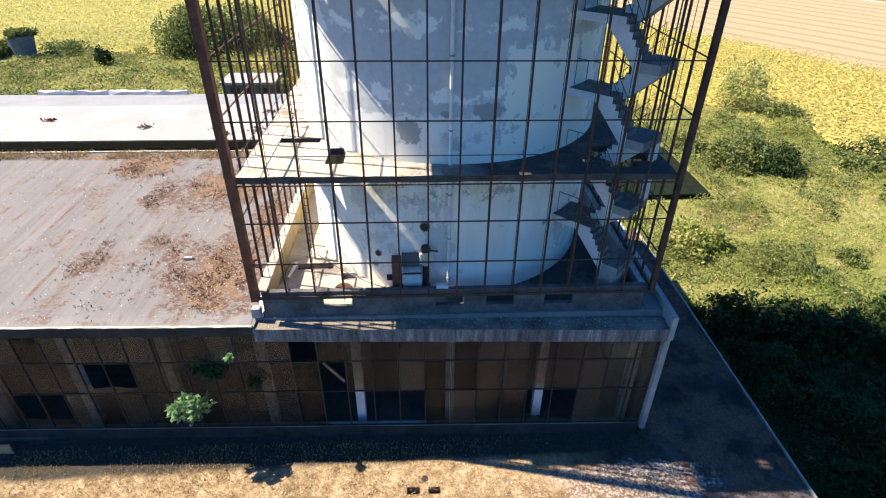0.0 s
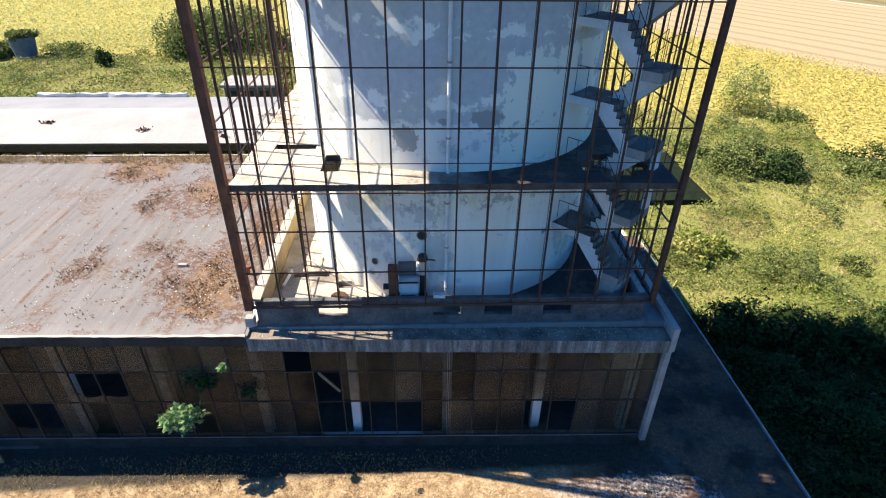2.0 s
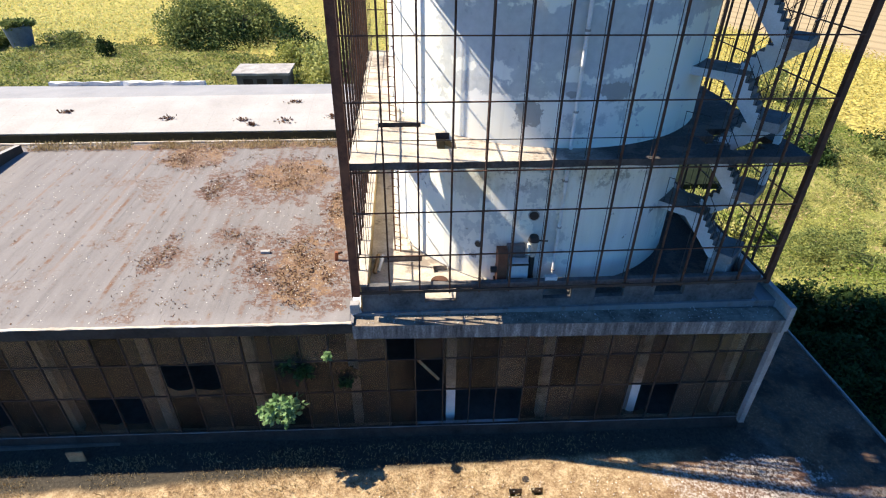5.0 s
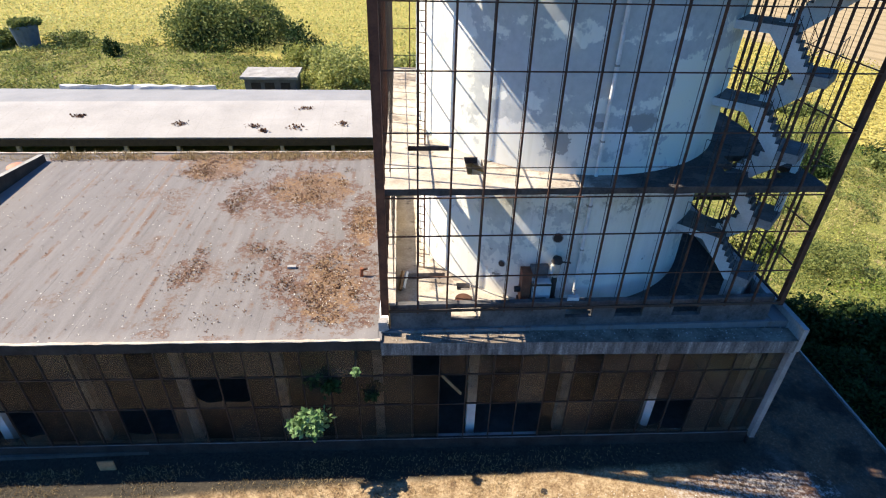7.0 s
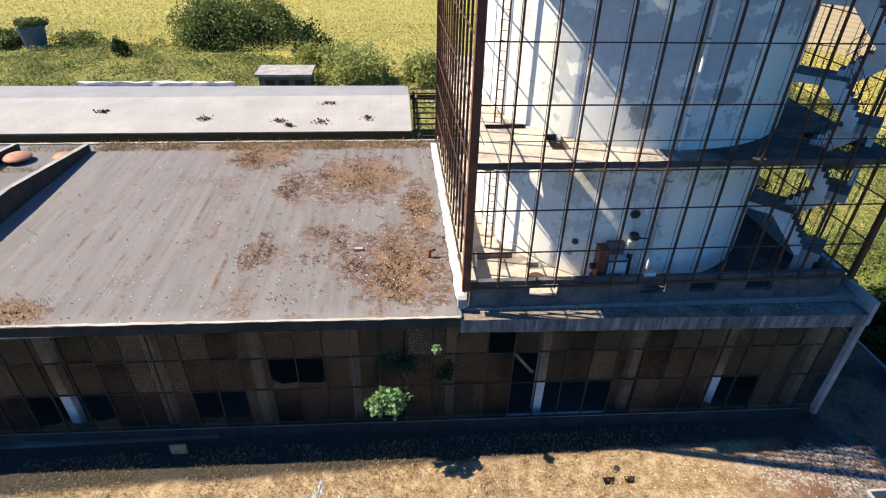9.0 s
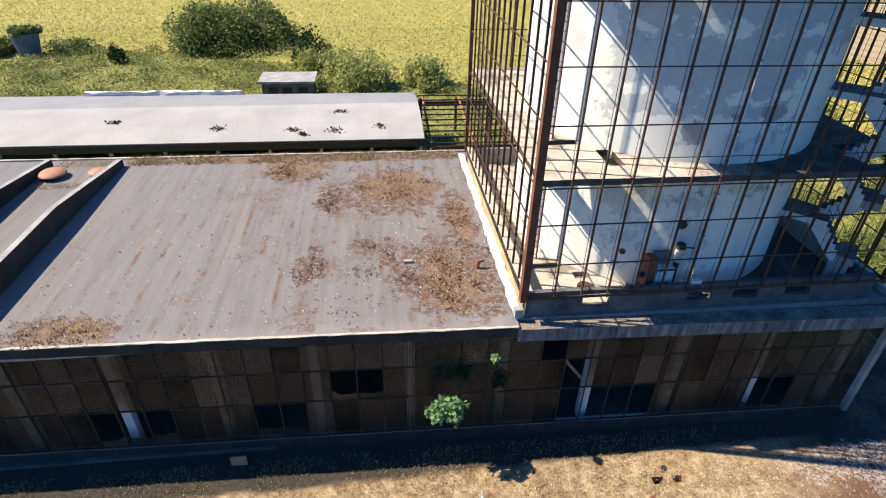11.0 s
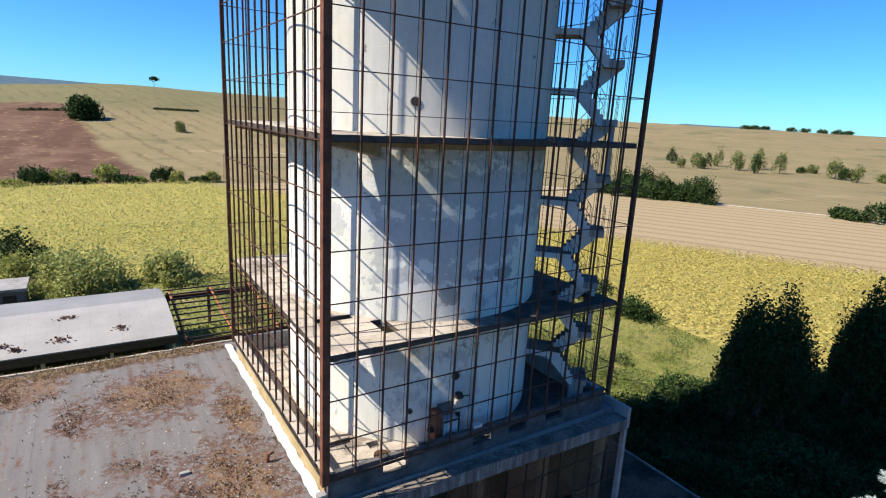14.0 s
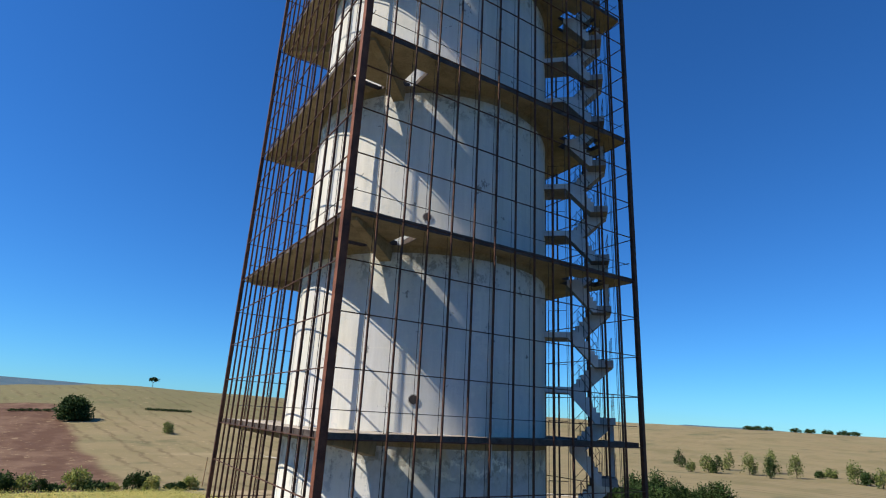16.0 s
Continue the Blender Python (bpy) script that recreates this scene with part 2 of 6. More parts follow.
    dirt = g.math("MULTIPLY", g.step(g.noise(0.45, 5, 0.7), 0.54, 0.64), g.step(speck, 0.46, 0.58))
    col = g.mix(g.math("MULTIPLY", dirt, g.half(1, 0, -22, 4, 2)), col, (0.13, 0.085, 0.062))
    pale = g.math("MULTIPLY", g.half(0, -1, -21.2, 0.4, 0.4, 0.8), 0.25)
    col = g.mix(pale, col, (0.30, 0.28, 0.26))
    return g.done(col, 0.88, 0, fine, 0.4, 0.02, 0.25)


def terrace_material():
    g = Nodes("mossy_flat_roof")
    speck = g.noise(9, 7, 0.8)
    fine = g.noise(30, 4, 0.7)
    base = g.ramp(speck, [(0.3, (0.06, 0.032, 0.022)), (0.55, (0.15, 0.078, 0.045)), (0.75, (0.32, 0.24, 0.17))])
    straw = g.ramp(g.math("ADD", g.math("MULTIPLY", g.noise(2.2, 6, 0.75), 0.5), g.math("MULTIPLY", g.noise(11, 6, 0.8), 0.5)), [(0.36, (0.075, 0.040, 0.026)), (0.47, (0.24, 0.16, 0.085)), (0.62, (0.50, 0.385, 0.235))])
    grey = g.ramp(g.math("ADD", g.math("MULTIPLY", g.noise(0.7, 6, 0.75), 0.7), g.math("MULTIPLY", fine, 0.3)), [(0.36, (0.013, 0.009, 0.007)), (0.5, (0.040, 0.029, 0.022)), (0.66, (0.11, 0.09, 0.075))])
    lawn = g.math("MULTIPLY", g.half(-1, 0.15, -0.6, 2.2, 2.0, 0.6), g.half(-0.05, 1, 16.5, 0.4, 0.8, 0.8))
    left = g.half(-1, 0.0, 6.5, 1.5, 1.5, 0.5)
    col = g.mix(g.math("MAXIMUM", lawn, left), base, straw)
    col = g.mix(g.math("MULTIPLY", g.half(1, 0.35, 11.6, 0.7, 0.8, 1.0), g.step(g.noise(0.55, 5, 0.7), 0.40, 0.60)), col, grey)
    margin = g.math("MULTIPLY", g.half(1, 0, 5.45, 0.12, 0.35, 1.5), g.half(0, -1, -17.4, 0.2, 0.3, 1.5))
    col = g.mix(g.math("MULTIPLY", margin, g.math("MULTIPLY", g.step(speck, 0.42, 0.56), 0.7)), col, (0.27, 0.235, 0.205))
    # the roof edge's shadow on the deck, painted as a dark strip
    wall_shade = g.half(-0.021, 1, 19.35, 0.2, 0.25, 0.7)
    col = g.mix(g.math("MULTIPLY", wall_shade, g.half(-1, 0, -6.5, 0.6, 0.8, 0.7)), col, g.ramp(speck, [(0.35, (0.022, 0.020, 0.016)), (0.7, (0.075, 0.062, 0.045))]))
    # pale patch: chalky chips, and sunlit stripes painted into the colour
    pale = g.math("MULTIPLY", g.spot(5.6, 18.0, 3.2, 1.0, 0.8, 1.3), g.step(speck, 0.46, 0.58))
    col = g.mix(g.math("MULTIPLY", pale, 0.7), col, (0.46, 0.43, 0.385))
    chips = g.step(g.voronoi(7.0), 0.12, 0.06)
    col = g.mix(g.math("MULTIPLY", chips, 0.25), col, (0.5, 0.43, 0.34))
    return g.done(col, 0.92, 0, g.math("ADD", speck, fine), 0.6, 0.04, 0.2)


def ground_material():
    g = Nodes("farmland")
    s = g.add_sep()
    x, y = s.outputs[0], s.outputs[1]
    n1, n2, n3 = g.noise(0.09, 5), g.noise(1.3, 6, 0.7), g.noise(9, 4, 0.7)
    v = g.math("ADD", g.math("MULTIPLY", n1, 0.4), g.math("ADD", g.math("MULTIPLY", n2, 0.4), g.math("MULTIPLY", n3, 0.2)))
    col = g.ramp(v, [(0.34, (0.085, 0.105, 0.030)), (0.5, (0.20, 0.20, 0.058)), (0.66, (0.34, 0.29, 0.12))])
    crop = g.ramp(g.math("ADD", g.math("MULTIPLY", n2, 0.6), g.math("MULTIPLY", n3, 0.4)), [(0.35, (0.24, 0.215, 0.06)), (0.65, (0.50, 0.41, 0.13))])
    right = g.math("MULTIPLY", g.half(1, 0.0, 43.5, 0.8, 2, 0.12), g.half(0, 1, 20, 1))
    back = g.half(0.0, 1, 105, 0.9, 4, 0.07)
    mid = g.math("MULTIPLY", g.half(0.45, 1, 83.5, 0.9, 3, 0.07), g.half(0.1, 1, 77.5, 0.9, 3, 0.07))
    col = g.mix(g.math("MAXIMUM", g.math("MAXIMUM", right, mid), back), col, crop)
    # ploughed and mown fields
    def stripes(ax, ay, period, wob):
        q = g.math("ADD", g.math("MULTIPLY", x, ax / period), g.math("MULTIPLY", y, ay / period))
        q = g.math("ADD", q, g.math("MULTIPLY", n1, wob))
        return g.math("ABSOLUTE", g.math("SUBTRACT", g.math("FRACT", q), 0.5))
    swath = g.step(stripes(0.85, 0.53, 6.2, 0.3), 0.26, 0.47)
    tan = g.ramp(g.math("ADD", g.math("MULTIPLY", n2, 0.7), g.math("MULTIPLY", n3, 0.3)), [(0.3, (0.27, 0.205, 0.115)), (0.7, (0.39, 0.305, 0.178))])
    tan = g.mix(g.math("MULTIPLY", swath, g.math("ADD", 0.22, g.math("MULTIPLY", n2, 0.5))), tan, (0.165, 0.125, 0.070))
    tanmask = g.half(0.85, 0.53, 109, 0.8, 2.5, 0.05)
    col = g.mix(tanmask, col, tan)
    dry = g.ramp(g.noise(0.02, 6, 0.6), [(0.3, (0.165, 0.143, 0.066)), (0.5, (0.238, 0.188, 0.098)), (0.7, (0.182, 0.160, 0.077))])
    scrub = g.step(g.noise(0.016, 5, 0.65, g.scaled(1.0, 1.6, 1.0)), 0.57, 0.66)
    dry = g.mix(g.math("MULTIPLY", scrub, 0.65), dry, (0.105, 0.108, 0.052))
    pale_strip = g.step(g.noise(0.011, 3, 0.5, g.scaled(0.6, 2.6, 1.0)), 0.62, 0.70)
    dry = g.mix(g.math("MULTIPLY", pale_strip, 0.45), dry, (0.33, 0.265, 0.15))
    dry = g.mix(g.math("MULTIPLY", g.math("MULTIPLY", g.half(0.1, 1, 420, 40, 30, 0.01), g.half(-1, 0, -150, 40)), 0.6), dry, (0.125, 0.125, 0.055))
    far = g.math("MULTIPLY", g.half(0.85, 0.53, 194, 1.5, 4, 0.04), g.half(1, 0, 60, 3))
    hill = g.half(0.05, 1, 183, 1.2, 4, 0.03)
    rows = g.math("MULTIPLY", g.step(stripes(0.985, 0.16, 10.0, 0.9), 0.34, 0.47), g.step(g.noise(0.03, 4), 0.40, 0.58))
    slope = g.mix(g.math("MULTIPLY", rows, 0.6), dry, (0.115, 0.085, 0.045))
    col = g.mix(g.math("MAXIMUM", far, hill), col, slope)
    brown = g.mix(g.math("MULTIPLY", g.step(stripes(0.97, -0.12, 14.0, 1.5), 0.25, 0.45), 0.45), (0.105, 0.058, 0.036), (0.165, 0.10, 0.064))
    brown = g.mix(g.math("MULTIPLY", g.step(g.noise(0.05, 5), 0.45, 0.65), 0.5), brown, (0.21, 0.135, 0.085))
    brownmask = g.math("MULTIPLY", hill, g.math("MULTIPLY", g.half(-1, -0.1, -21.5, 3.0, 6, 0.03), g.half(-0.1, -1, -455, 4, 8, 0.02)))
    col = g.mix(brownmask, col, brown)
    # far woods, with the blue haze of distance mixed into their colour
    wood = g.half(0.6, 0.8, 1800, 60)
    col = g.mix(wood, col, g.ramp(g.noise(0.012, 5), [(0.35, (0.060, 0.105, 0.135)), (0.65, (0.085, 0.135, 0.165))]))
    track = g.math("MULTIPLY", g.half(0.85, 0.53, 192.2, 0.4, 1.5, 0.05), g.half(-0.85, -0.53, -193.8, 0.4, 1.5, 0.05))
    col = g.mix(g.math("MULTIPLY", track, g.half(1, 0, 60, 3)), col, (0.48, 0.43, 0.34))
    # thicket floor beside the building, the tower's shadow painted into its dark colour
    shaded_brake = g.math("MULTIPLY", g.half(1, 0, 14.2, 0.4, 0.5, 0.6), g.half(-0.227, -1, -36.0, 0.6, 1.0, 0.25))
    col = g.mix(g.math("MULTIPLY", shaded_brake, g.half(-1, 0, -43, 0.8, 2, 0.12)), col, (0.016, 0.021, 0.010))
    # unseen dark ground added in front to cut bounce light on the tower
    bounce_cut = g.ramp(n2, [(0.3, (0.035, 0.036, 0.036)), (0.7, (0.075, 0.073, 0.068))])
    col = g.mix(g.half(0, -1, -4.0, 0.5, 1.0, 0.2), col, bounce_cut)
    # trodden verge and bare soil
    soil = g.math("MULTIPLY", g.step(g.noise(0.25, 6, 0.7), 0.58, 0.66), g.half(-1, 0, -45, 2))
    col = g.mix(g.math("MULTIPLY", soil, 0.6), col, (0.36, 0.27, 0.15))
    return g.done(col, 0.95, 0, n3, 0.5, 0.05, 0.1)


def leaf_material(name, dark, light, rough=0.6, through_light=0.25, spread=(0.0, 1.0), patch=None, west=None):
    g = Nodes(name)
    geo = g.add("ShaderNodeNewGeometry")
    col = g.ramp(geo.outputs["Random Per Island"], [(spread[0], dark), (spread[1], light)])
    if patch:
        where = g.math("ADD", g.math("MULTIPLY", g.noise(0.16, 5, 0.65), 0.6), g.math("MULTIPLY", g.noise(0.9, 4, 0.7), 0.4))
        col = g.mix(g.step(where, 0.44, 0.58), col, patch, "MULTIPLY")
        sere = g.math("ADD", g.math("MULTIPLY", g.noise(0.10, 5, 0.65), 0.65), g.math("MULTIPLY", g.noise(0.7, 4, 0.7), 0.35))
        col = g.mix(g.math("MULTIPLY", g.step(sere, 0.50, 0.62), 0.6), col, (0.50, 0.41, 0.18))
    if west:
        col = g.mix(g.half(-1, 0.0, -24, 7, 4, 0.05), col, west, "MULTIPLY")
    g.done(col, rough, 0, None, spec=0.08)
    tr = g.add("ShaderNodeBsdfTranslucent")
    g.put(tr.inputs[0], col)
    mx = g.add("ShaderNodeMixShader")
    mx.inputs[0].default_value = through_light
    g.t.links.new(g.bsdf.outputs[0], mx.inputs[1]), g.t.links.new(tr.outputs[0], mx.inputs[2])
    g.t.links.new(mx.outputs[0], g.t.nodes["Material Output"].inputs[0])
    return g.m


def glass_material():
    g = Nodes("dusty_brown_glass")
    dust = g.noise(1.2, 6, 0.7)
    fine = g.noise(14, 4, 0.7)
    oi = g.add("ShaderNodeObjectInfo")
    col = g.ramp(g.math("ADD", g.math("MULTIPLY", dust, 0.6), g.math("MULTIPLY", oi.outputs["Random"], 0.4)), [(0.25, (0.036, 0.031, 0.025)), (0.75, (0.115, 0.094, 0.070))])
    g.done(col, g.ramp(fine, [(0.3, (0.12, 0.12, 0.12)), (0.7, (0.35, 0.35, 0.35))]), 0, None, spec=0.5)
    tr = g.add("ShaderNodeBsdfTransparent")
    tr.inputs[0].default_value = (0.80, 0.75, 0.68, 1)
    mx = g.add("ShaderNodeMixShader")
    g.put(mx.inputs[0], g.math("MULTIPLY", g.math("ADD", g.step(dust, 0.1, 0.9), g.math("MULTIPLY", oi.outputs["Random"], 0.50)), 0.38))
    g.t.links.new(tr.outputs[0], mx.inputs[1]), g.t.links.new(g.bsdf.outputs[0], mx.inputs[2])
    g.t.links.new(mx.outputs[0], g.t.nodes["Material Output"].inputs[0])
    return g.m


PLASTER = plaster_material()
ROOF = roof_material()
TERRACE = terrace_material()
GROUND = ground_material()
GLASS = glass_material()
CONCRETE = plain("stained_concrete", (0.17, 0.16, 0.15), (0.40, 0.38, 0.35), 0.8, 14)
SOOTY = plain("sooty_concrete", (0.038, 0.036, 0.036), (0.15, 0.142, 0.135), 1.6, 9)
PALE = plain("pale_concrete", (0.44, 0.43, 0.41), (0.70, 0.68, 0.64), 1.1, 20)
SLAB = plain("floor_screed", (0.27, 0.225, 0.175), (0.56, 0.49, 0.40), 0.9, 12)


def shaded_screed():
    """Cream screed with dark blots; the shade on its stair side is painted in."""
    g = Nodes("shaded_screed")
    big, small = g.noise(0.9, 5, 0.65), g.noise(12, 4, 0.7)
    v = g.math("ADD", g.math("MULTIPLY", big, 0.65), g.math("MULTIPLY", small, 0.35))
    col = g.ramp(v, [(0.34, (0.25, 0.21, 0.165)), (0.66, (0.56, 0.49, 0.40))])
    # dark tone for the shade towards the stairs, put into the colour
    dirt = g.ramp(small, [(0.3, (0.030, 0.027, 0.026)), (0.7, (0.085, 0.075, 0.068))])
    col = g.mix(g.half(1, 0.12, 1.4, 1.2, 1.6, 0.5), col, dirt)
    blot = g.math("MULTIPLY", g.step(g.noise(0.6, 6, 0.7), 0.53, 0.60), 0.7)
    return g.done(g.mix(blot, col, (0.13, 0.105, 0.085)), 0.9, 0, small, 0.35, 0.02, 0.25)


SHADED_SCREED = shaded_screed()
def streaked():
    g = Nodes("streaked_fascia")
    run = g.noise(3.2, 6, 0.75, g.scaled(1, 1, 0.12))
    fine = g.noise(16, 4, 0.7)
    v = g.math("ADD", g.math("MULTIPLY", run, 0.7), g.math("MULTIPLY", fine, 0.3))
    return g.done(g.ramp(v, [(0.38, (0.05, 0.047, 0.045)), (0.52, (0.16, 0.15, 0.14)), (0.66, (0.40, 0.385, 0.36))]), 0.9, 0, fine, 0.4, 0.02, 0.2)


FASCIA = streaked()
# near-black that paints shade onto faces the sun doesn't reach
SHADE_BLACK = plain("shade_black_render", (0.012, 0.011, 0.010), (0.048, 0.043, 0.038), 1.4, 10)
TREAD = plain("dirty_tread", (0.075, 0.070, 0.066), (0.19, 0.18, 0.165), 1.6, 9)
SOFFIT_DARK = plain("dark_stair_soffit", (0.13, 0.115, 0.095), (0.29, 0.26, 0.22), 0.9, 12)
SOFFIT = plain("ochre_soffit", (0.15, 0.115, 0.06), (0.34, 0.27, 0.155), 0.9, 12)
LEDGE_DARK = plain("dark_slab_edge", (0.03, 0.022, 0.018), (0.13, 0.10, 0.08), 2.0, 14)
DOME = plain("faded_orange_plastic", (0.30, 0.135, 0.075), (0.43, 0.215, 0.125), 2, 20, 0.6)
# dark paint that stands for the unlit rooms behind the glass
ROOM_SHADE = plain("room_shade_render", (0.045, 0.040, 0.035), (0.115, 0.105, 0.092), 0.5, 3)
LEDGE = plain("dirty_ledge", (0.055, 0.043, 0.033), (0.31, 0.25, 0.185), 1.2, 9)
NEAR_BLACK = plain("near_black_green", (0.006, 0.010, 0.006), (0.016, 0.022, 0.012), 1.5, 9, 0.95, 0.0, 0.4, 0.02, 0.05)
GREY = plain("dark_grey_render", (0.07, 0.07, 0.073), (0.16, 0.155, 0.15), 0.7, 12)
OCHRE = plain("ochre_stained_render", (0.26, 0.175, 0.07), (0.54, 0.41, 0.22), 0.9, 12)
RUST = plain("rusty_steel", (0.030, 0.017, 0.013), (0.125, 0.054, 0.030), 2.5, 30, 0.75, 0.15, 0.5, 0.004)
RUSTRED = plain("bright_rust", (0.12, 0.04, 0.022), (0.27, 0.10, 0.05), 3, 30, 0.8, 0.1, 0.5, 0.004)
OXIDE = plain("red_oxide_steel", (0.075, 0.028, 0.017), (0.25, 0.092, 0.046), 2.0, 30, 0.8, 0.1, 0.5, 0.004)
TANKBLUE = plain("blue_grey_paint", (0.06, 0.085, 0.11), (0.12, 0.155, 0.19), 1.5, 12, 0.6)
DARKSTEEL = plain("dark_steel", (0.022, 0.020, 0.019), (0.065, 0.052, 0.045), 2.5, 30, 0.6, 0.3, 0.4, 0.003)
WHITEPAINT = plain("old_white_paint", (0.52, 0.50, 0.46), (0.78, 0.77, 0.74), 3, 25, 0.6)
YARD = plain("pale_yard_concrete", (0.25, 0.24, 0.225), (0.37, 0.355, 0.335), 0.25, 6, 0.8)


def shed_roof():
    """Pale fibre-cement sheets with lap joints, grey and dusty on the far half, old patches and rust runs."""
    g = Nodes("pale_roof_sheet")
    s = g.add_sep()
    big, fine = g.noise(0.3, 5, 0.6), g.noise(7, 4, 0.7)
    v = g.math("ADD", g.math("MULTIPLY", big, 0.6), g.math("MULTIPLY", fine, 0.4))
    near = g.ramp(v, [(0.34, (0.27, 0.255, 0.235)), (0.66, (0.38, 0.36, 0.335))])
    back = g.ramp(v, [(0.34, (0.20, 0.20, 0.20)), (0.66, (0.28, 0.275, 0.27))])
    col = g.mix(g.half(-0.02, 1, 60.2, 0.08, 0.15, 0.4), near, back)
    lap = g.step(g.math("ABSOLUTE", g.math("SUBTRACT", g.math("FRACT", g.math("DIVIDE", s.outputs[0], 2.12)), 0.5)), 0.485, 0.497)
    col = g.mix(g.math("MULTIPLY", lap, 0.30), col, (0.19, 0.18, 0.165))
    cross = g.step(g.math("ABSOLUTE", g.math("SUBTRACT", g.math("FRACT", g.math("DIVIDE", s.outputs[1], 2.64)), 0.5)), 0.488, 0.498)
    col = g.mix(g.math("MULTIPLY", cross, 0.25), col, (0.19, 0.18, 0.165))
    grime = g.math("MULTIPLY", g.step(g.noise(1.2, 6, 0.75), 0.60, 0.68), 0.5)
    col = g.mix(grime, col, (0.20, 0.175, 0.145))
    return g.done(col, 0.8, 0, fine, 0.3, 0.02, 0.25)


SHEDROOF = shed_roof()
BROWNWALL = plain("brown_render", (0.16, 0.075, 0.05), (0.28, 0.14, 0.09), 0.8, 10)
WOOD = plain("weathered_timber", (0.20, 0.12, 0.06), (0.45, 0.29, 0.15), 3, 30)
ORANGE = plain("orange_primer", (0.24, 0.085, 0.03), (0.44, 0.17, 0.06), 3, 25, 0.7)
BARK = plain("bark", (0.06, 0.045, 0.032), (0.17, 0.13, 0.09), 3, 20, 0.95, 0, 0.8, 0.03)
LEAF = leaf_material("weed_leaves", (0.235, 0.250, 0.066), (0.40, 0.385, 0.115), patch=(0.50, 0.66, 0.45))
BUSHLEAF = leaf_material("shrub_leaves", (0.075, 0.105, 0.030), (0.24, 0.265, 0.085))
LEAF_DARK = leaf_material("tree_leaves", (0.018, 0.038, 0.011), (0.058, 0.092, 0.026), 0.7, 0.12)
LEAF_PALE = leaf_material("willow_leaves", (0.20, 0.235, 0.065), (0.47, 0.46, 0.165), 0.7, 0.35)
LEAF_FIG = leaf_material("fig_leaves", (0.07, 0.145, 0.05), (0.23, 0.34, 0.15))
CEDAR = leaf_material("blue_cedar_needles", (0.23, 0.29, 0.265), (0.56, 0.62, 0.58), 0.7, 0.15)
SUNLEAF = leaf_material("sunflower_leaves", (0.32, 0.29, 0.075), (0.60, 0.51, 0.17), west=(0.80, 0.93, 0.95))
SUNHEAD = leaf_material("sunflower_heads", (0.66, 0.50, 0.13), (0.90, 0.74, 0.27))
STRAW = leaf_material("dry_grass", (0.19, 0.13, 0.065), (0.48, 0.37, 0.20))
LITTER = leaf_material("dead_moss_flakes", (0.045, 0.023, 0.020), (0.185, 0.105, 0.062))
DRYMOSS = leaf_material("dry_moss_tips", (0.11, 0.068, 0.036), (0.33, 0.235, 0.125))
CHALK = leaf_material("loose_chips", (0.38, 0.34, 0.29), (0.72, 0.68, 0.60))


# ---- mesh helpers ----
def link(name, mesh, material, parent=None, label=""):
    if material is not None and not mesh.materials:
        mesh.materials.append(material)
    ob = new(name, mesh)
    if parent is not None:
        ob.parent = parent
    if label:
        ob["label"] = label
    return ob


def to_mesh(name, bm):
    me = bpy.data.meshes.new(name)
    bmesh.ops.recalc_face_normals(bm, faces=bm.faces)
    bm.to_mesh(me)
    bm.free()
    return me


def part(name, bm, material, parent, label=""):
    return link(name, to_mesh(name, bm), material, parent, label)


def box(bm, x0, x1, y0, y1, z0, z1, cut=0.0, jit=0.0, rnd=None):
    """A block, cut along its length every `cut` metres and made uneven by jit."""
    def ticks(a, b):
        n = max(1, int(abs(b - a) / cut)) if cut else 1
        return [a + (b - a) * i / n for i in range(n + 1)]
    X, Y, Z = ticks(x0, x1), ticks(y0, y1), ticks(z0, z1)
    made = {}
    r = rnd or random
    def vert(i, j, k):
        if (i, j, k) not in made:
            p = (X[i], Y[j], Z[k])
            made[i, j, k] = bm.verts.new([c + (r.uniform(-jit, jit) if jit else 0) for c in p])
        return made[i, j, k]
    nx, ny, nz = len(X) - 1, len(Y) - 1, len(Z) - 1
    for i in range(nx):
        for j in range(ny):
            for k in (0, nz):
                bm.faces.new([vert(i, j, k), vert(i + 1, j, k), vert(i + 1, j + 1, k), vert(i, j + 1, k)])
    for i in range(nx):
        for k in range(nz):
            for j in (0, ny):
                bm.faces.new([vert(i, j, k), vert(i + 1, j, k), vert(i + 1, j, k + 1), vert(i, j, k + 1)])
    for j in range(ny):
        for k in range(nz):
            for i in (0, nx):
                bm.faces.new([vert(i, j, k), vert(i, j + 1, k), vert(i, j + 1, k + 1), vert(i, j, k + 1)])
    return bm


def block(name, dims, material, parent=None, label="", cut=0.0, jit=0.0):
    return part(name, box(bmesh.new(), *dims, cut, jit), material, parent, label)


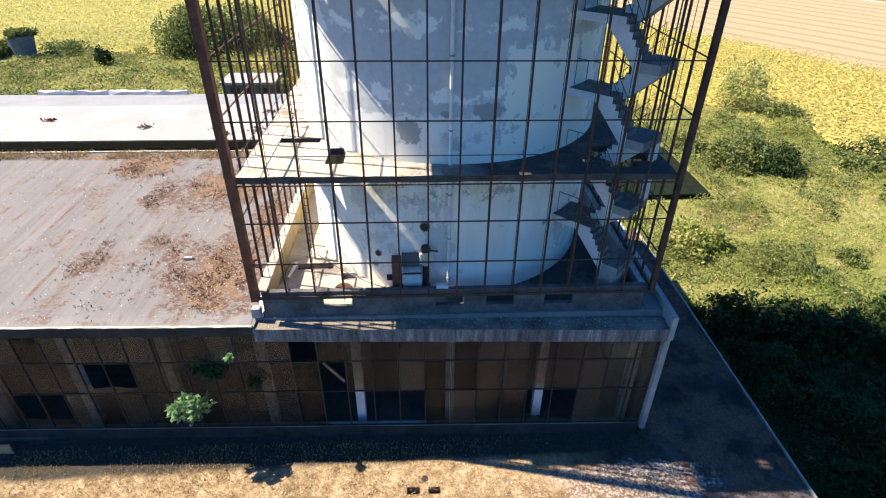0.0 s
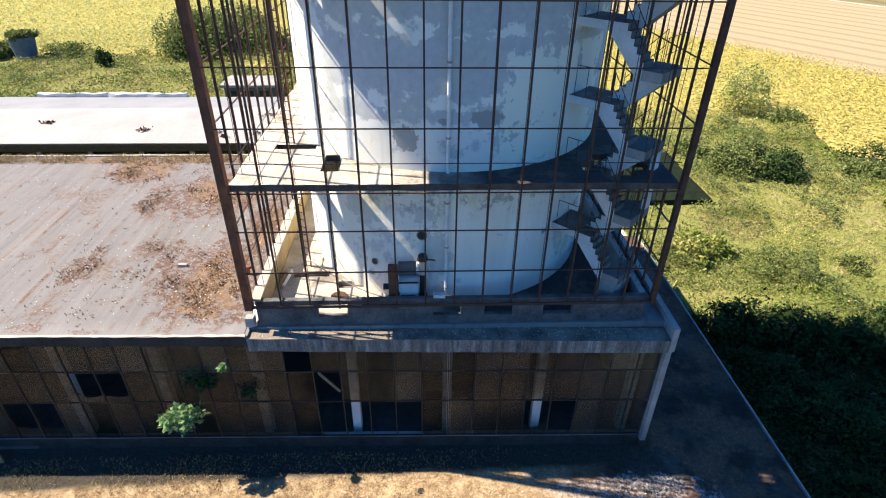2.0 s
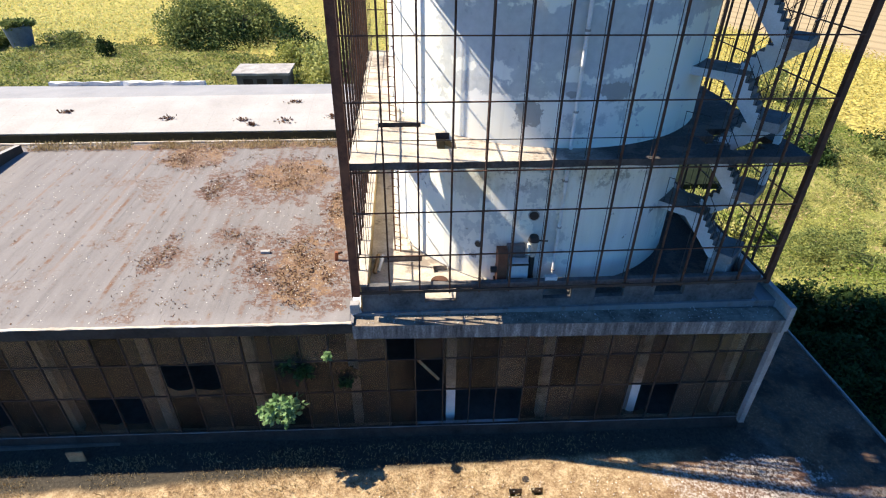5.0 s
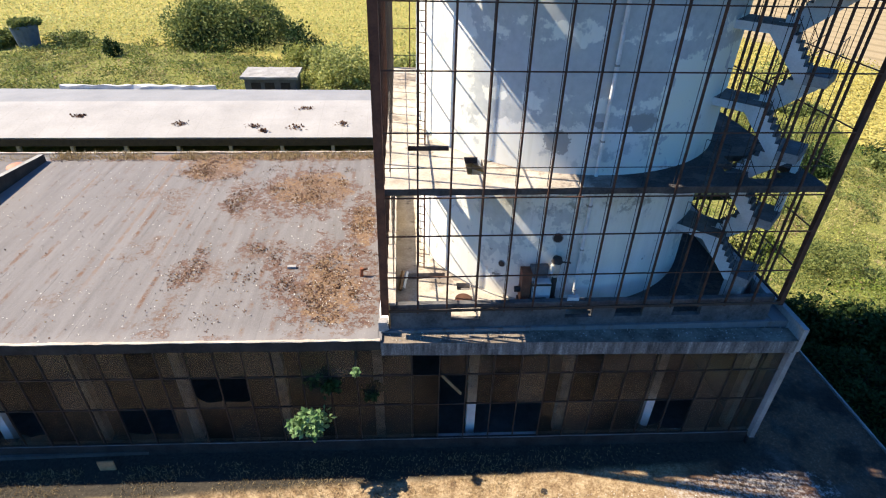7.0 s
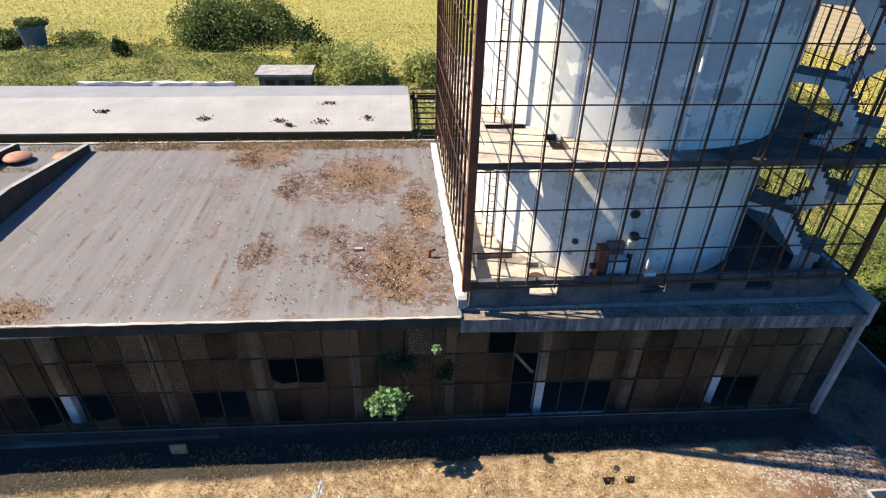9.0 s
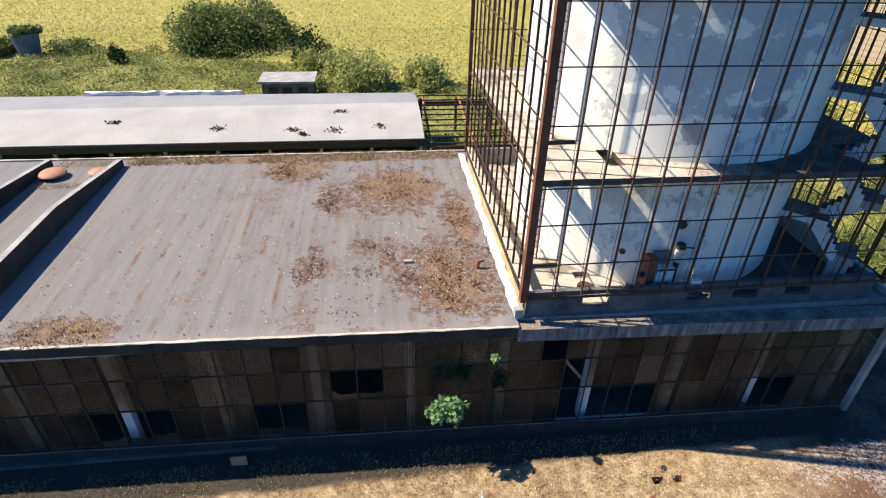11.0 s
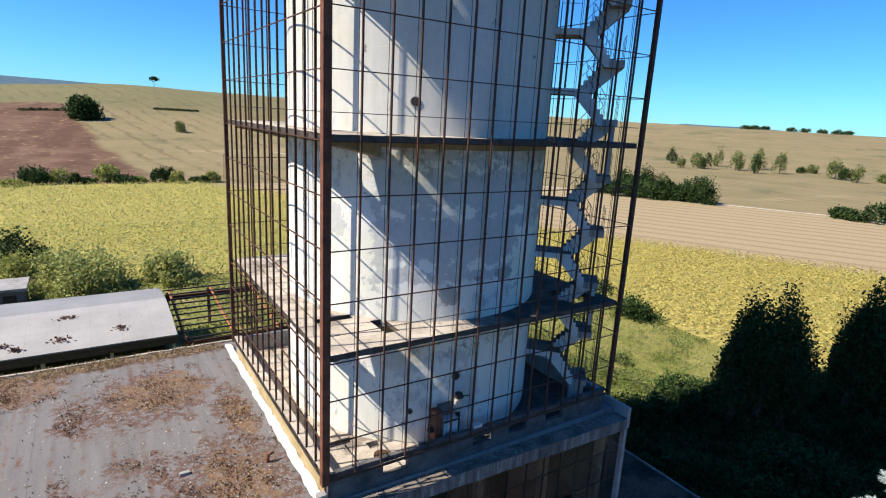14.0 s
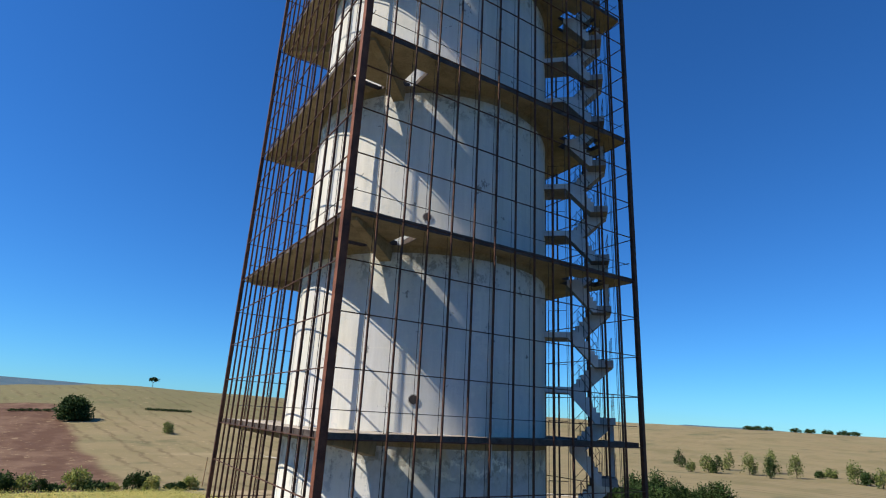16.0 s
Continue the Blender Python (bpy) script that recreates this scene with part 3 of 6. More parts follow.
def plate(xs, ys, keep, z0, z1, jit=0.0):
    """A slab on a grid of lines, without the cells that keep() refuses."""
    bm = bmesh.new()
    made = {}
    def vert(i, j, k):
        if (i, j, k) not in made:
            rim = i in (0, len(xs) - 1) or j in (0, len(ys) - 1)
            d = jit if rim else jit * 0.4
            made[i, j, k] = bm.verts.new((xs[i] + random.uniform(-d, d), ys[j] + random.uniform(-d, d), (z0, z1)[k] + random.uniform(-d, d) * 0.4))
        return made[i, j, k]
    on = {(i, j) for i in range(len(xs) - 1) for j in range(len(ys) - 1) if keep((xs[i] + xs[i + 1]) / 2, (ys[j] + ys[j + 1]) / 2)}
    for i, j in on:
        for k in (0, 1):
            bm.faces.new([vert(i, j, k), vert(i + 1, j, k), vert(i + 1, j + 1, k), vert(i, j + 1, k)])
        for di, dj, a, b in ((-1, 0, (i, j), (i, j + 1)), (1, 0, (i + 1, j), (i + 1, j + 1)), (0, -1, (i, j), (i + 1, j)), (0, 1, (i, j + 1), (i + 1, j + 1))):
            if (i + di, j + dj) not in on:
                bm.faces.new([vert(*a, 0), vert(*b, 0), vert(*b, 1), vert(*a, 1)])
    return bm


def lines(a, b, step, *extra):
    n = max(1, round((b - a) / step))
    ticks = [a + (b - a) * i / n for i in range(n + 1)]
    ticks = [t for t in ticks if all(abs(t - e) > step * 0.3 for e in extra) or t in (a, b)]
    return sorted(set(ticks) | {e for e in extra if a < e < b})


def tube(bm, p, q, r0, r1=None, sides=8, caps=True):
    p, q = Vector(p), Vector(q)
    r1 = r0 if r1 is None else r1
    m = (q - p).to_track_quat("Z", "Y").to_matrix()
    rings = []
    for c, r in ((p, r0), (q, r1)):
        rings.append([bm.verts.new(c + m @ Vector((r * math.cos(2 * math.pi * i / sides), r * math.sin(2 * math.pi * i / sides), 0))) for i in range(sides)])
    for i in range(sides):
        bm.faces.new([rings[0][i], rings[0][(i + 1) % sides], rings[1][(i + 1) % sides], rings[1][i]])
    if caps:
        bm.faces.new(rings[0][::-1]), bm.faces.new(rings[1])
    return bm


def bar(bm, p, q, w, d=None):
    """A square bar from p to q."""
    return tube(bm, p, q, w * 0.7071, None, 4)


def empty(name, label, category, group="", kind="", at=(0, 0, 0)):
    ob = new(name)
    ob.location = at
    ob.empty_display_size = 0.2
    return tagged(ob, label, category, group, kind)


def setting(ob, label, category):
    return tagged(ob, label, category, kind="structure")


def quads(name, corners, material, parent=None, label=""):
    """One mesh of many loose four-cornered flakes; corners: n x 4 x 3."""
    c = np.asarray(corners, dtype=np.float32)
    n = len(c)
    me = bpy.data.meshes.new(name)
    me.vertices.add(n * 4), me.loops.add(n * 4), me.polygons.add(n)
    me.vertices.foreach_set("co", c.reshape(-1))
    me.loops.foreach_set("vertex_index", np.arange(n * 4, dtype=np.int32))
    me.polygons.foreach_set("loop_start", np.arange(0, n * 4, 4, dtype=np.int32))
    me.update(calc_edges=True)
    return link(name, me, material, parent, label)


def flakes(at, length, width, rng, up=0.3, lean=None):
    """Leaf-shaped quads round the points `at`; up: how far they turn their faces to the sky; lean: direction of their length."""
    n = len(at)
    d = rng.normal(size=(n, 3)) if lean is None else lean + rng.normal(size=(n, 3)) * 0.35
    d /= np.linalg.norm(d, axis=1, keepdims=True) + 1e-9
    nrm = rng.normal(size=(n, 3)) + np.array([0, 0, up * 3])
    side = np.cross(d, nrm)
    side /= np.linalg.norm(side, axis=1, keepdims=True) + 1e-9
    L = (length * rng.uniform(0.6, 1.3, n))[:, None]
    W = (width * rng.uniform(0.6, 1.3, n))[:, None]
    return np.stack([at, at + d * L * 0.5 + side * W * 0.5, at + d * L, at + d * L * 0.5 - side * W * 0.5], axis=1)


# ---- ground ----
def smooth(a, b, v):
    t = min(1.0, max(0.0, (v - a) / (b - a)))
    return t * t * (3 - 2 * t)


def knots(table, v):
    for (a, p), (b, q) in zip(table, table[1:]):
        if v <= b:
            return p + (q - p) * smooth(a, b, v)
    return table[-1][1]


# skyline of the near slopes and of the far hills: bearing, degrees above the eye
NEAR = ((-180, 0.3), (-40, 0.5), (-5.7, 0.62), (-2.8, 0.92), (3.4, 1.33), (11, 1.12), (30, 0.8), (52, 0.5), (62, 0.39), (71, 0.30), (180, 0.3))
FAR = ((-180, 1.0), (-40, 1.3), (-2.8, 1.33), (0, 1.26), (8, 0.9), (30, 0.3), (52, 0.3), (56.2, 0.56), (61, 0.51), (64, 0.3), (180, 0.6))


def land(x, y):
    """Height of the ground: a flat valley floor with hills behind."""
    dx, dy = x + 14, y - 5
    r, az = math.hypot(dx, dy), math.degrees(math.atan2(dx, dy))
    turn = smooth(18, 46, az)
    start, wide = 190 + 200 * turn, 480 + 130 * turn
    high = (start + wide) * 0.96 * math.tan(radians(knots(NEAR, az))) + 23
    s = smooth(0, 1, (r - start) / wide)
    h = high * s + 2.2 * s * (1 - s) * 4 * noise.noise((x / 110, y / 110, 0.3)) + 0.8 * s * noise.noise((x / 45, y / 45, 3.1))
    h -= 22 * smooth(0, 1, (r - start - wide * 1.15) / 900)
    rise = smooth(2400, 3600, r)
    hills = 3600 * math.tan(radians(knots(FAR, az))) + 23 + 7 * noise.noise((az / 2.5, 0.7, 2.2))
    return h * (1 - rise) + hills * rise


def ground_sheet():
    bm = bmesh.new()
    radii = [0.0] + [20 * 1.062 ** i for i in range(90)]
    sectors = 200
    rings = []
    for r in radii[1:]:
        rings.append([bm.verts.new((r * math.sin(2 * math.pi * k / sectors), 40 + r * math.cos(2 * math.pi * k / sectors), land(r * math.sin(2 * math.pi * k / sectors), 40 + r * math.cos(2 * math.pi * k / sectors)))) for k in range(sectors)])
    centre = bm.verts.new((0, 40, 0))
    for k in range(sectors):
        bm.faces.new([centre, rings[0][(k + 1) % sectors], rings[0][k]])
    for a, b in zip(rings, rings[1:]):
        for k in range(sectors):
            bm.faces.new([a[k], a[(k + 1) % sectors], b[(k + 1) % sectors], b[k]])
    for f in bm.faces:
        f.smooth = True
    return setting(part("ground", bm, GROUND, None), "farmland with weeds, crop fields and dry hills", "ground")


ground_sheet()

# ---- lower block: ground storey, terrace, glazed storey, roof ----
ROOF_Z, DECK_Z = 9.90, 3.92
TX0, TX1, TY0, TY1 = -8.0, 5.81, 21.0, 34.54
LEFT = -64.0
BACK = 36.6

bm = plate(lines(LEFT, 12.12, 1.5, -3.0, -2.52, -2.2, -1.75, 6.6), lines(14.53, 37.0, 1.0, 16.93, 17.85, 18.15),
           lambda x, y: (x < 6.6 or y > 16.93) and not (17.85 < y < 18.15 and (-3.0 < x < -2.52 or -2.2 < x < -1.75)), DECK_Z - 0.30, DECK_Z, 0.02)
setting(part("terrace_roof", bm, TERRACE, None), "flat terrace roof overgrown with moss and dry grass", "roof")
rim = bmesh.new()
box(rim, LEFT, 6.62, 14.47, 14.56, DECK_Z - 0.42, DECK_Z + 0.07, 1.2, 0.008)
box(rim, 6.61, 6.69, 14.57, 16.95, DECK_Z - 0.42, DECK_Z + 0.07, 1.2, 0.008)
box(rim, 6.70, 12.22, 16.88, 16.97, DECK_Z - 0.42, DECK_Z + 0.07, 1.2, 0.008)
box(rim, 12.16, 12.24, 16.98, 37.05, DECK_Z - 0.42, DECK_Z + 0.07, 1.2, 0.008)
setting(part("terrace_edge", rim, CONCRETE, None), "worn concrete edge of the terrace roof", "trim")
low = bmesh.new()
box(low, LEFT, 6.3, 16.6, 16.9, -0.3, DECK_Z - 0.3)
box(low, 6.31, 12.0, 17.3, 17.6, -0.3, DECK_Z - 0.3)
box(low, 11.75, 12.0, 17.61, 36.9, -0.3, DECK_Z - 0.3)
setting(part("wall_ground_storey", low, BROWNWALL, None), "brown rendered ground-storey wall", "wall")

GX1, GY = 6.70, 20.42          # end and plane of the glazed front
SLEW = pose(6.7, 20.2, 0, 0, 0, -1.2) @ pose(-6.7, -20.2, 0)   # the front runs a little askew to the tower


def slewed(ob):
    ob.matrix_basis = SLEW @ ob.matrix_basis
    return ob


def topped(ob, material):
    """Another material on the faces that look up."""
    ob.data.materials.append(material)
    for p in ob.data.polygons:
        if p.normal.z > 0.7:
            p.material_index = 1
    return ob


sill = bmesh.new()
box(sill, LEFT, 6.50, 20.36, 20.62, DECK_Z, 4.50, 1.5, 0.012)
box(sill, 6.51, 6.76, 20.20, 20.62, DECK_Z, 4.35, 1.5, 0.008)
setting(slewed(topped(part("sill", sill, SHADE_BLACK, None), CONCRETE)), "concrete sill under the glazed front, shade painted black on its face", "sill")
fascia = bmesh.new()
box(fascia, -8.29, 6.58, 20.18, 20.9, 9.24, 9.80, 0.7, 0.012)
for v in fascia.verts:
    v.co.z -= (v.co.x + 8.3) * 0.0115
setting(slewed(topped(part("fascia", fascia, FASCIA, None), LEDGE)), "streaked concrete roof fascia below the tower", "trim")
fascia = bmesh.new()
box(fascia, LEFT, -8.32, 20.18, 20.6, 9.48, 9.89, 0.7, 0.012)
setting(slewed(topped(part("fascia", fascia, SHADE_BLACK, None), ROOF)), "concrete roof fascia of the long roof, its face painted shade-black", "trim")
edge = bmesh.new()
box(edge, LEFT, -8.32, 20.175, 20.28, 9.893, 9.925, 0.30, 0.018)
setting(slewed(part("roof_edge", edge, SLAB, None)), "crumbling pale mortar strip along the roof edge", "trim")
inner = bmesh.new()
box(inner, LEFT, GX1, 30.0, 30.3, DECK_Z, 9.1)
setting(part("wall_inner", inner, ROOM_SHADE, None), "inner wall behind the glazing, painted dark for an unlit room", "wall")
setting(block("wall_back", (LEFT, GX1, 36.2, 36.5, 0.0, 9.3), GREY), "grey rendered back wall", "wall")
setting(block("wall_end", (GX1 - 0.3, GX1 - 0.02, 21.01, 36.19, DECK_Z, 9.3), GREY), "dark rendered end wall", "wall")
setting(block("floor", (LEFT, GX1 - 0.31, 20.86, 29.99, DECK_Z + 0.01, 4.1), ROOM_SHADE), "floor behind the glazing, painted dark for an unlit room", "floor")
setting(block("ceiling", (LEFT, GX1 - 0.31, 21.01, 29.99, 9.25, 9.45), CONCRETE), "concrete ceiling behind the glazing", "ceiling")
rf = plate(lines(LEFT, GX1 + 0.1, 1.5, -8.25), lines(20.62, BACK, 1.2, 21.0), lambda x, y: y > 21.0 or x < -8.25, 9.47, ROOF_Z - 0.012, 0.0)


def skew_front(mesh_verts):
    """Runs the front edge of the roof along the glazed front."""
    for v in mesh_verts:
        if v.co.y < 20.99 and v.co.x < -8.2:
            v.co.y = 20.24 + (6.7 - v.co.x) * 0.02095


skew_front(rf.verts)
setting(part("roof", rf, ROOF, None), "weathered grey flat roof with moss and leaf litter", "roof")
kerb = bmesh.new()
box(kerb, LEFT, 6.9, BACK - 0.06, BACK + 0.08, 9.2, 9.97, 0.6, 0.02)
setting(part("roof_kerb", kerb, SLAB, None), "pale kerb at the back of the roof", "trim")
setting(block("roof_kerb", (6.60, 6.80, 20.19, BACK - 0.13, 9.1, 10.14), CONCRETE, None, "", 0.9, 0.015), "concrete kerb at the end of the roof", "trim")

# raised fire walls across the long roof, sloping down towards the back
for x0, x1, y1 in ((-27.12, -26.85, 35.6), (-30.82, -30.55, 35.8)):
    fw = bmesh.new()
    line = [(0.33, 21.1, 9.85), (0.30, 29.1, 9.85), (0.0, y1, 9.85), (0.0, y1, 10.30), (0.30, 29.1, 10.88), (0.33, 21.1, 10.88)]
    left, right = [[fw.verts.new((x - bow, y, z)) for bow, y, z in line] for x in (x0, x1)]
    fw.faces.new(left), fw.faces.new(right[::-1])
    for k in range(6):
        fw.faces.new([left[k], right[k], right[(k + 1) % 6], left[(k + 1) % 6]])
    bmesh.ops.recalc_face_normals(fw, faces=fw.faces)
    # sides painted near-black for their shade, tops left plain concrete
    setting(topped(part("fire_wall", fw, SHADE_BLACK, None), CONCRETE), "low raised concrete wall across the roof", "wall")

# strips of bitumen felt
for k in range(18):
    x0 = -27.1 + k * 1.04
    sheet = bmesh.new()
    box(sheet, x0 + 0.001, x0 + 1.039, 20.95, BACK - 0.14, ROOF_Z - 0.010, ROOF_Z + 0.002 * (k % 2) + 0.004, 1.0, 0.0015)
    skew_front(sheet.verts)
    part("roofing_sheet", sheet, ROOF, bpy.data.objects["roof"])


# corner post and posts behind the glass
setting(block("corner_post", (6.53, 6.74, 20.22, 20.44, 4.36, 9.22), CONCRETE, None, "", 0.8, 0.008), "weathered concrete corner post", "post")
post_mesh = to_mesh("post", box(bmesh.new(), -0.17, 0.17, -0.17, 0.17, 4.1, 9.24, 0.8, 0.006))
for k in range(16):
    ob = link("post", post_mesh, PALE)
    ob.location = (5.98 - 3.62 * k, 21.10 + 0.02 * (3.62 * k), 0)
    tagged(ob, "pale concrete post behind the glazing", "post", "posts behind the glazing", "structure")

# glazed front: mullions, transoms, panes
front = empty("window_front", "brown glazed front with broken and missing panes", "window", "", "structure", (0, GY, 4.2))
front.matrix_basis = SLEW
MULL = [5.70 - 0.995 * k for k in range(14)] + [-8.25 - 0.985 * k for k in range(1, 42)]
mull_mesh = to_mesh("mullion", box(bmesh.new(), -0.017, 0.017, -0.04, 0.04, 4.50, 9.46))
for x in MULL:
    link("mullion", mull_mesh, DARKSTEEL, front).location = (x, GY, 0)
for z in (4.52, 6.46, 8.02, 9.43):
    bm = bmesh.new()
    box(bm, LEFT, 6.52, GY - 0.035, GY + 0.035, z - 0.014, z + 0.014)
    part("transom", bm, DARKSTEEL, front)
GONE = {(11, 0), (11, 1), (12, 2), (8, 0), (9, 0), (10, 0), (38, 1)}
HALF = {(2, 0), (3, 0), (18, 1), (19, 1), (21, 0), (22, 0), (26, 0), (27, 0), (28, 0), (33, 0), (34, 0)}
ROWS_Z = ((4.54, 6.44), (6.48, 8.0), (8.04, 9.41))
pane_meshes = {}
for k in range(-1, len(MULL) - 1):
    x1 = 6.50 if k < 0 else MULL[k]
    x0 = MULL[k + 1]
    for row, (z0, z1) in enumerate(ROWS_Z):
        if (k, row) in GONE and (k, row) not in HALF:
            continue
        w = round(x1 - x0 - 0.07, 3)
        bm = bmesh.new()
        if (k, row) in HALF:
            low_edge = random.uniform(0.12, 0.30)
            pts = [(-w / 2, z0), (w / 2, z0), (w / 2, z0 + (z1 - z0) * (low_edge + random.uniform(0.0, 0.12))), (w * 0.22, z0 + (z1 - z0) * (low_edge + random.uniform(-0.04, 0.08))), (-w * 0.15, z0 + (z1 - z0) * (low_edge + random.uniform(-0.04, 0.06))), (-w / 2, z0 + (z1 - z0) * (low_edge + random.uniform(0.0, 0.2)))]
            fr = [bm.verts.new((x, -0.004, z)) for x, z in pts]
            bk = [bm.verts.new((x, 0.004, z)) for x, z in pts]
            bm.faces.new(fr), bm.faces.new(bk[::-1])
            for i in range(len(pts)):
                bm.faces.new([fr[i], fr[(i + 1) % len(pts)], bk[(i + 1) % len(pts)], bk[i]])
            me = to_mesh("pane", bm)
        else:
            if (w, row) not in pane_meshes:
                pane_meshes[w, row] = to_mesh("pane", box(bm, -w / 2, w / 2, -0.004, 0.004, z0, z1))
            else:
                bm.free()
            me = pane_meshes[w, row]
        link("pane", me, GLASS, front).location = ((x0 + x1) / 2, GY, 0)

# ---- tower ----
CX, CY, CR = -1.1, 27.77, 5.78
LEVELS = [15.2 + 7.07 * k for k in range(6)]
TOP = LEVELS[-1]


def tower_slab(z, label):
    xs = lines(TX0, TX1 + 0.05, 0.55, -7.25, -5.85, -5.4, -4.82)
    ys = lines(TY0 + 0.12, TY1, 0.55, 22.1, 23.45, 24.0, 24.42)
    def keep(x, y):
        if -7.25 < x < -5.85 and 24.0 < y < 24.42:
            return False
        if -5.4 < x < -4.82 and 22.1 < y < 23.45:
            return False
        if math.hypot(x - CX, y - CY) < CR - 1.2:
            return False
        # stair well in the corner
        u, v = ((x - 2.99) - (y - 23.68)) * 0.7071, ((x - 2.99) + (y - 23.68)) * 0.7071
        return not (0.95 < u < 2.5 and -0.65 < v < 0.95)
    return plate(xs, ys, keep, z - 0.08, z + 0.14, 0.025)


tower = empty("silo_tower", "round peeling-plaster concrete silo with square floor slabs", "tower", "", "", (CX, CY, 9.7))
tower.location = (0, 0, 0)
shaft = bmesh.new()
SEG = 96
HOLES = [(-2.18, 12.95, 0.17), (-3.9, 11.5, 0.12), (-4.12, 23.55, 0.17), (-4.05, 30.5, 0.17), (-4.1, 37.6, 0.17)]
rows_z = [9.8] + [9.8 + 1.2 * k for k in range(1, int((TOP - 9.8) / 1.2) + 1)] + [TOP + 0.1]
rings = []
for z in rows_z:
    rings.append([shaft.verts.new((CX + CR * math.cos(2 * math.pi * k / SEG), CY + CR * math.sin(2 * math.pi * k / SEG), z)) for k in range(SEG)])
for a, b in zip(rings, rings[1:]):
    for k in range(SEG):
        f = shaft.faces.new([a[k], a[(k + 1) % SEG], b[(k + 1) % SEG], b[k]])
        f.smooth = True
lid = shaft.faces.new(rings[-1])
part("shaft", shaft, PLASTER, tower, "white plaster peeling to grey concrete")
for x, z, r in HOLES:
    # sleeve openings with a raised rim
    dx = x - CX
    ny = -math.sqrt(CR * CR - dx * dx)
    n = Vector((dx, ny, 0)).normalized()
    c = Vector((CX, CY, z)) + n * CR
    bm = bmesh.new()
    tube(bm, c - n * 0.3, c + n * 0.035, r * 1.12, None, 18)
    part("sleeve_rim", bm, CONCRETE, tower)
    # a dark disc across the rim stands for the unlit hole
    bm = bmesh.new()
    tube(bm, c + n * 0.03, c + n * 0.042, r * 0.92, None, 18)
    part("sleeve_mouth", bm, DARKSTEEL, tower)
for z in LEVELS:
    slab = part("floor_slab", tower_slab(z, ""), SHADED_SCREED, tower, "worn concrete floor slab")
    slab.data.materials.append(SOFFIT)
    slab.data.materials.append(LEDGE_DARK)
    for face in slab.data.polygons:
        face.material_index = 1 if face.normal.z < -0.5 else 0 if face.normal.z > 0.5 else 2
    bm = bmesh.new()
    # rounded haunch where the slab leaves the shaft
    ring = []
    for out, down in ((0.012, 0.34), (0.05, 0.20), (0.14, 0.082)):
        ring.append([bm.verts.new((CX + (CR + out) * math.cos(2 * math.pi * k / SEG), CY + (CR + out) * math.sin(2 * math.pi * k / SEG), z - down)) for k in range(SEG)])
    for lo, hi in zip(ring, ring[1:]):
        for k in range(SEG):
            bm.faces.new([lo[k], lo[(k + 1) % SEG], hi[(k + 1) % SEG], hi[k]]).smooth = True
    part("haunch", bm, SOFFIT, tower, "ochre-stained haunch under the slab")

# tapered brackets that carry the slab corners
for z in LEVELS:
    for ex, ey in ((TX0 + 0.3, TY0 + 0.4), (TX0 + 0.3, TY1 - 0.3), (TX1 - 0.3, TY1 - 0.3)):
        d = Vector((ex - CX, ey - CY, 0))
        reach = d.length
        d.normalize()
        s = Vector((-d.y, d.x, 0))
        bm = bmesh.new()
        v = []
        for r, w, deep in ((CR - 0.1, 0.30, 0.62), (CR + (reach - CR) * 0.5, 0.24, 0.36), (reach, 0.16, 0.14)):
            c = Vector((CX, CY, z - 0.085)) + d * r
            v.append([bm.verts.new(c + s * w), bm.verts.new(c - s * w), bm.verts.new(c - s * w * 0.8 - Vector((0, 0, deep))), bm.verts.new(c + s * w * 0.8 - Vector((0, 0, deep)))])
        for a, b in zip(v, v[1:]):
            for i in range(4):
                bm.faces.new([a[i], a[(i + 1) % 4], b[(i + 1) % 4], b[i]])
        bm.faces.new(v[0]), bm.faces.new(v[-1][::-1])
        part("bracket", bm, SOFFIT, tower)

# white down pipe on the silo
pipe = empty("down_pipe", "white plastic down pipe fixed to the silo", "pipe")
px_, py_ = -1.34, CY - CR - 0.10
for a, b in zip([10.0] + [z + 0.16 for z in LEVELS], [z - 0.09 for z in LEVELS]):
    part("pipe_length", tube(bmesh.new(), (px_, py_, a), (px_, py_, b), 0.06, None, 12), WHITEPAINT, pipe)
    for k in range(3):
        z = a + (b - a) * (k + 0.5) / 3
        part("clip", tube(bmesh.new(), (px_, py_, z), (px_, py_, z + 0.06), 0.075, None, 12), CONCRETE, pipe)


# plinth wall round the tower foot
def wall_run(axis, c0, c1, a0, a1, z0, z1, gaps, gz0, gz1, material, name, label):
    bm = bmesh.new()
    spans, at = [], a0
    for g0, g1 in gaps:
        spans.append((at, g0))
        at = g1
    spans.append((at, a1))
    def put(s0, s1, b0, b1):
        if axis == "x":
            box(bm, s0, s1, c0, c1, b0, b1, 0.8, 0.008)
        else:
            box(bm, c0, c1, s0, s1, b0, b1, 0.8, 0.008)
    if gaps:
        for s0, s1 in spans:
            put(s0 + 0.001, s1 - 0.001, z0, gz1)
        for g0, g1 in gaps:
            put(g0, g1, z0, gz0)
        put(a0, a1, gz1 + 0.002, z1)
    else:
        put(a0, a1, z0, z1)
    return setting(part(name, bm, material, None), label, "wall")


wall_run("x", 21.10, 21.30, -7.95, 5.75, ROOF_Z - 0.02, 10.95, [(-5.85, -4.8), (-1.81, -0.83), (0.0, 1.0), (2.1, 3.15)], 10.22, 10.76, SOOTY, "plinth_wall", "low stained concrete plinth wall with openings")
wall_run("y", -8.02, -7.78, 21.31, 34.3, ROOF_Z - 0.02, 10.95, [], 0, 0, OCHRE, "plinth_wall", "low ochre-stained parapet wall")
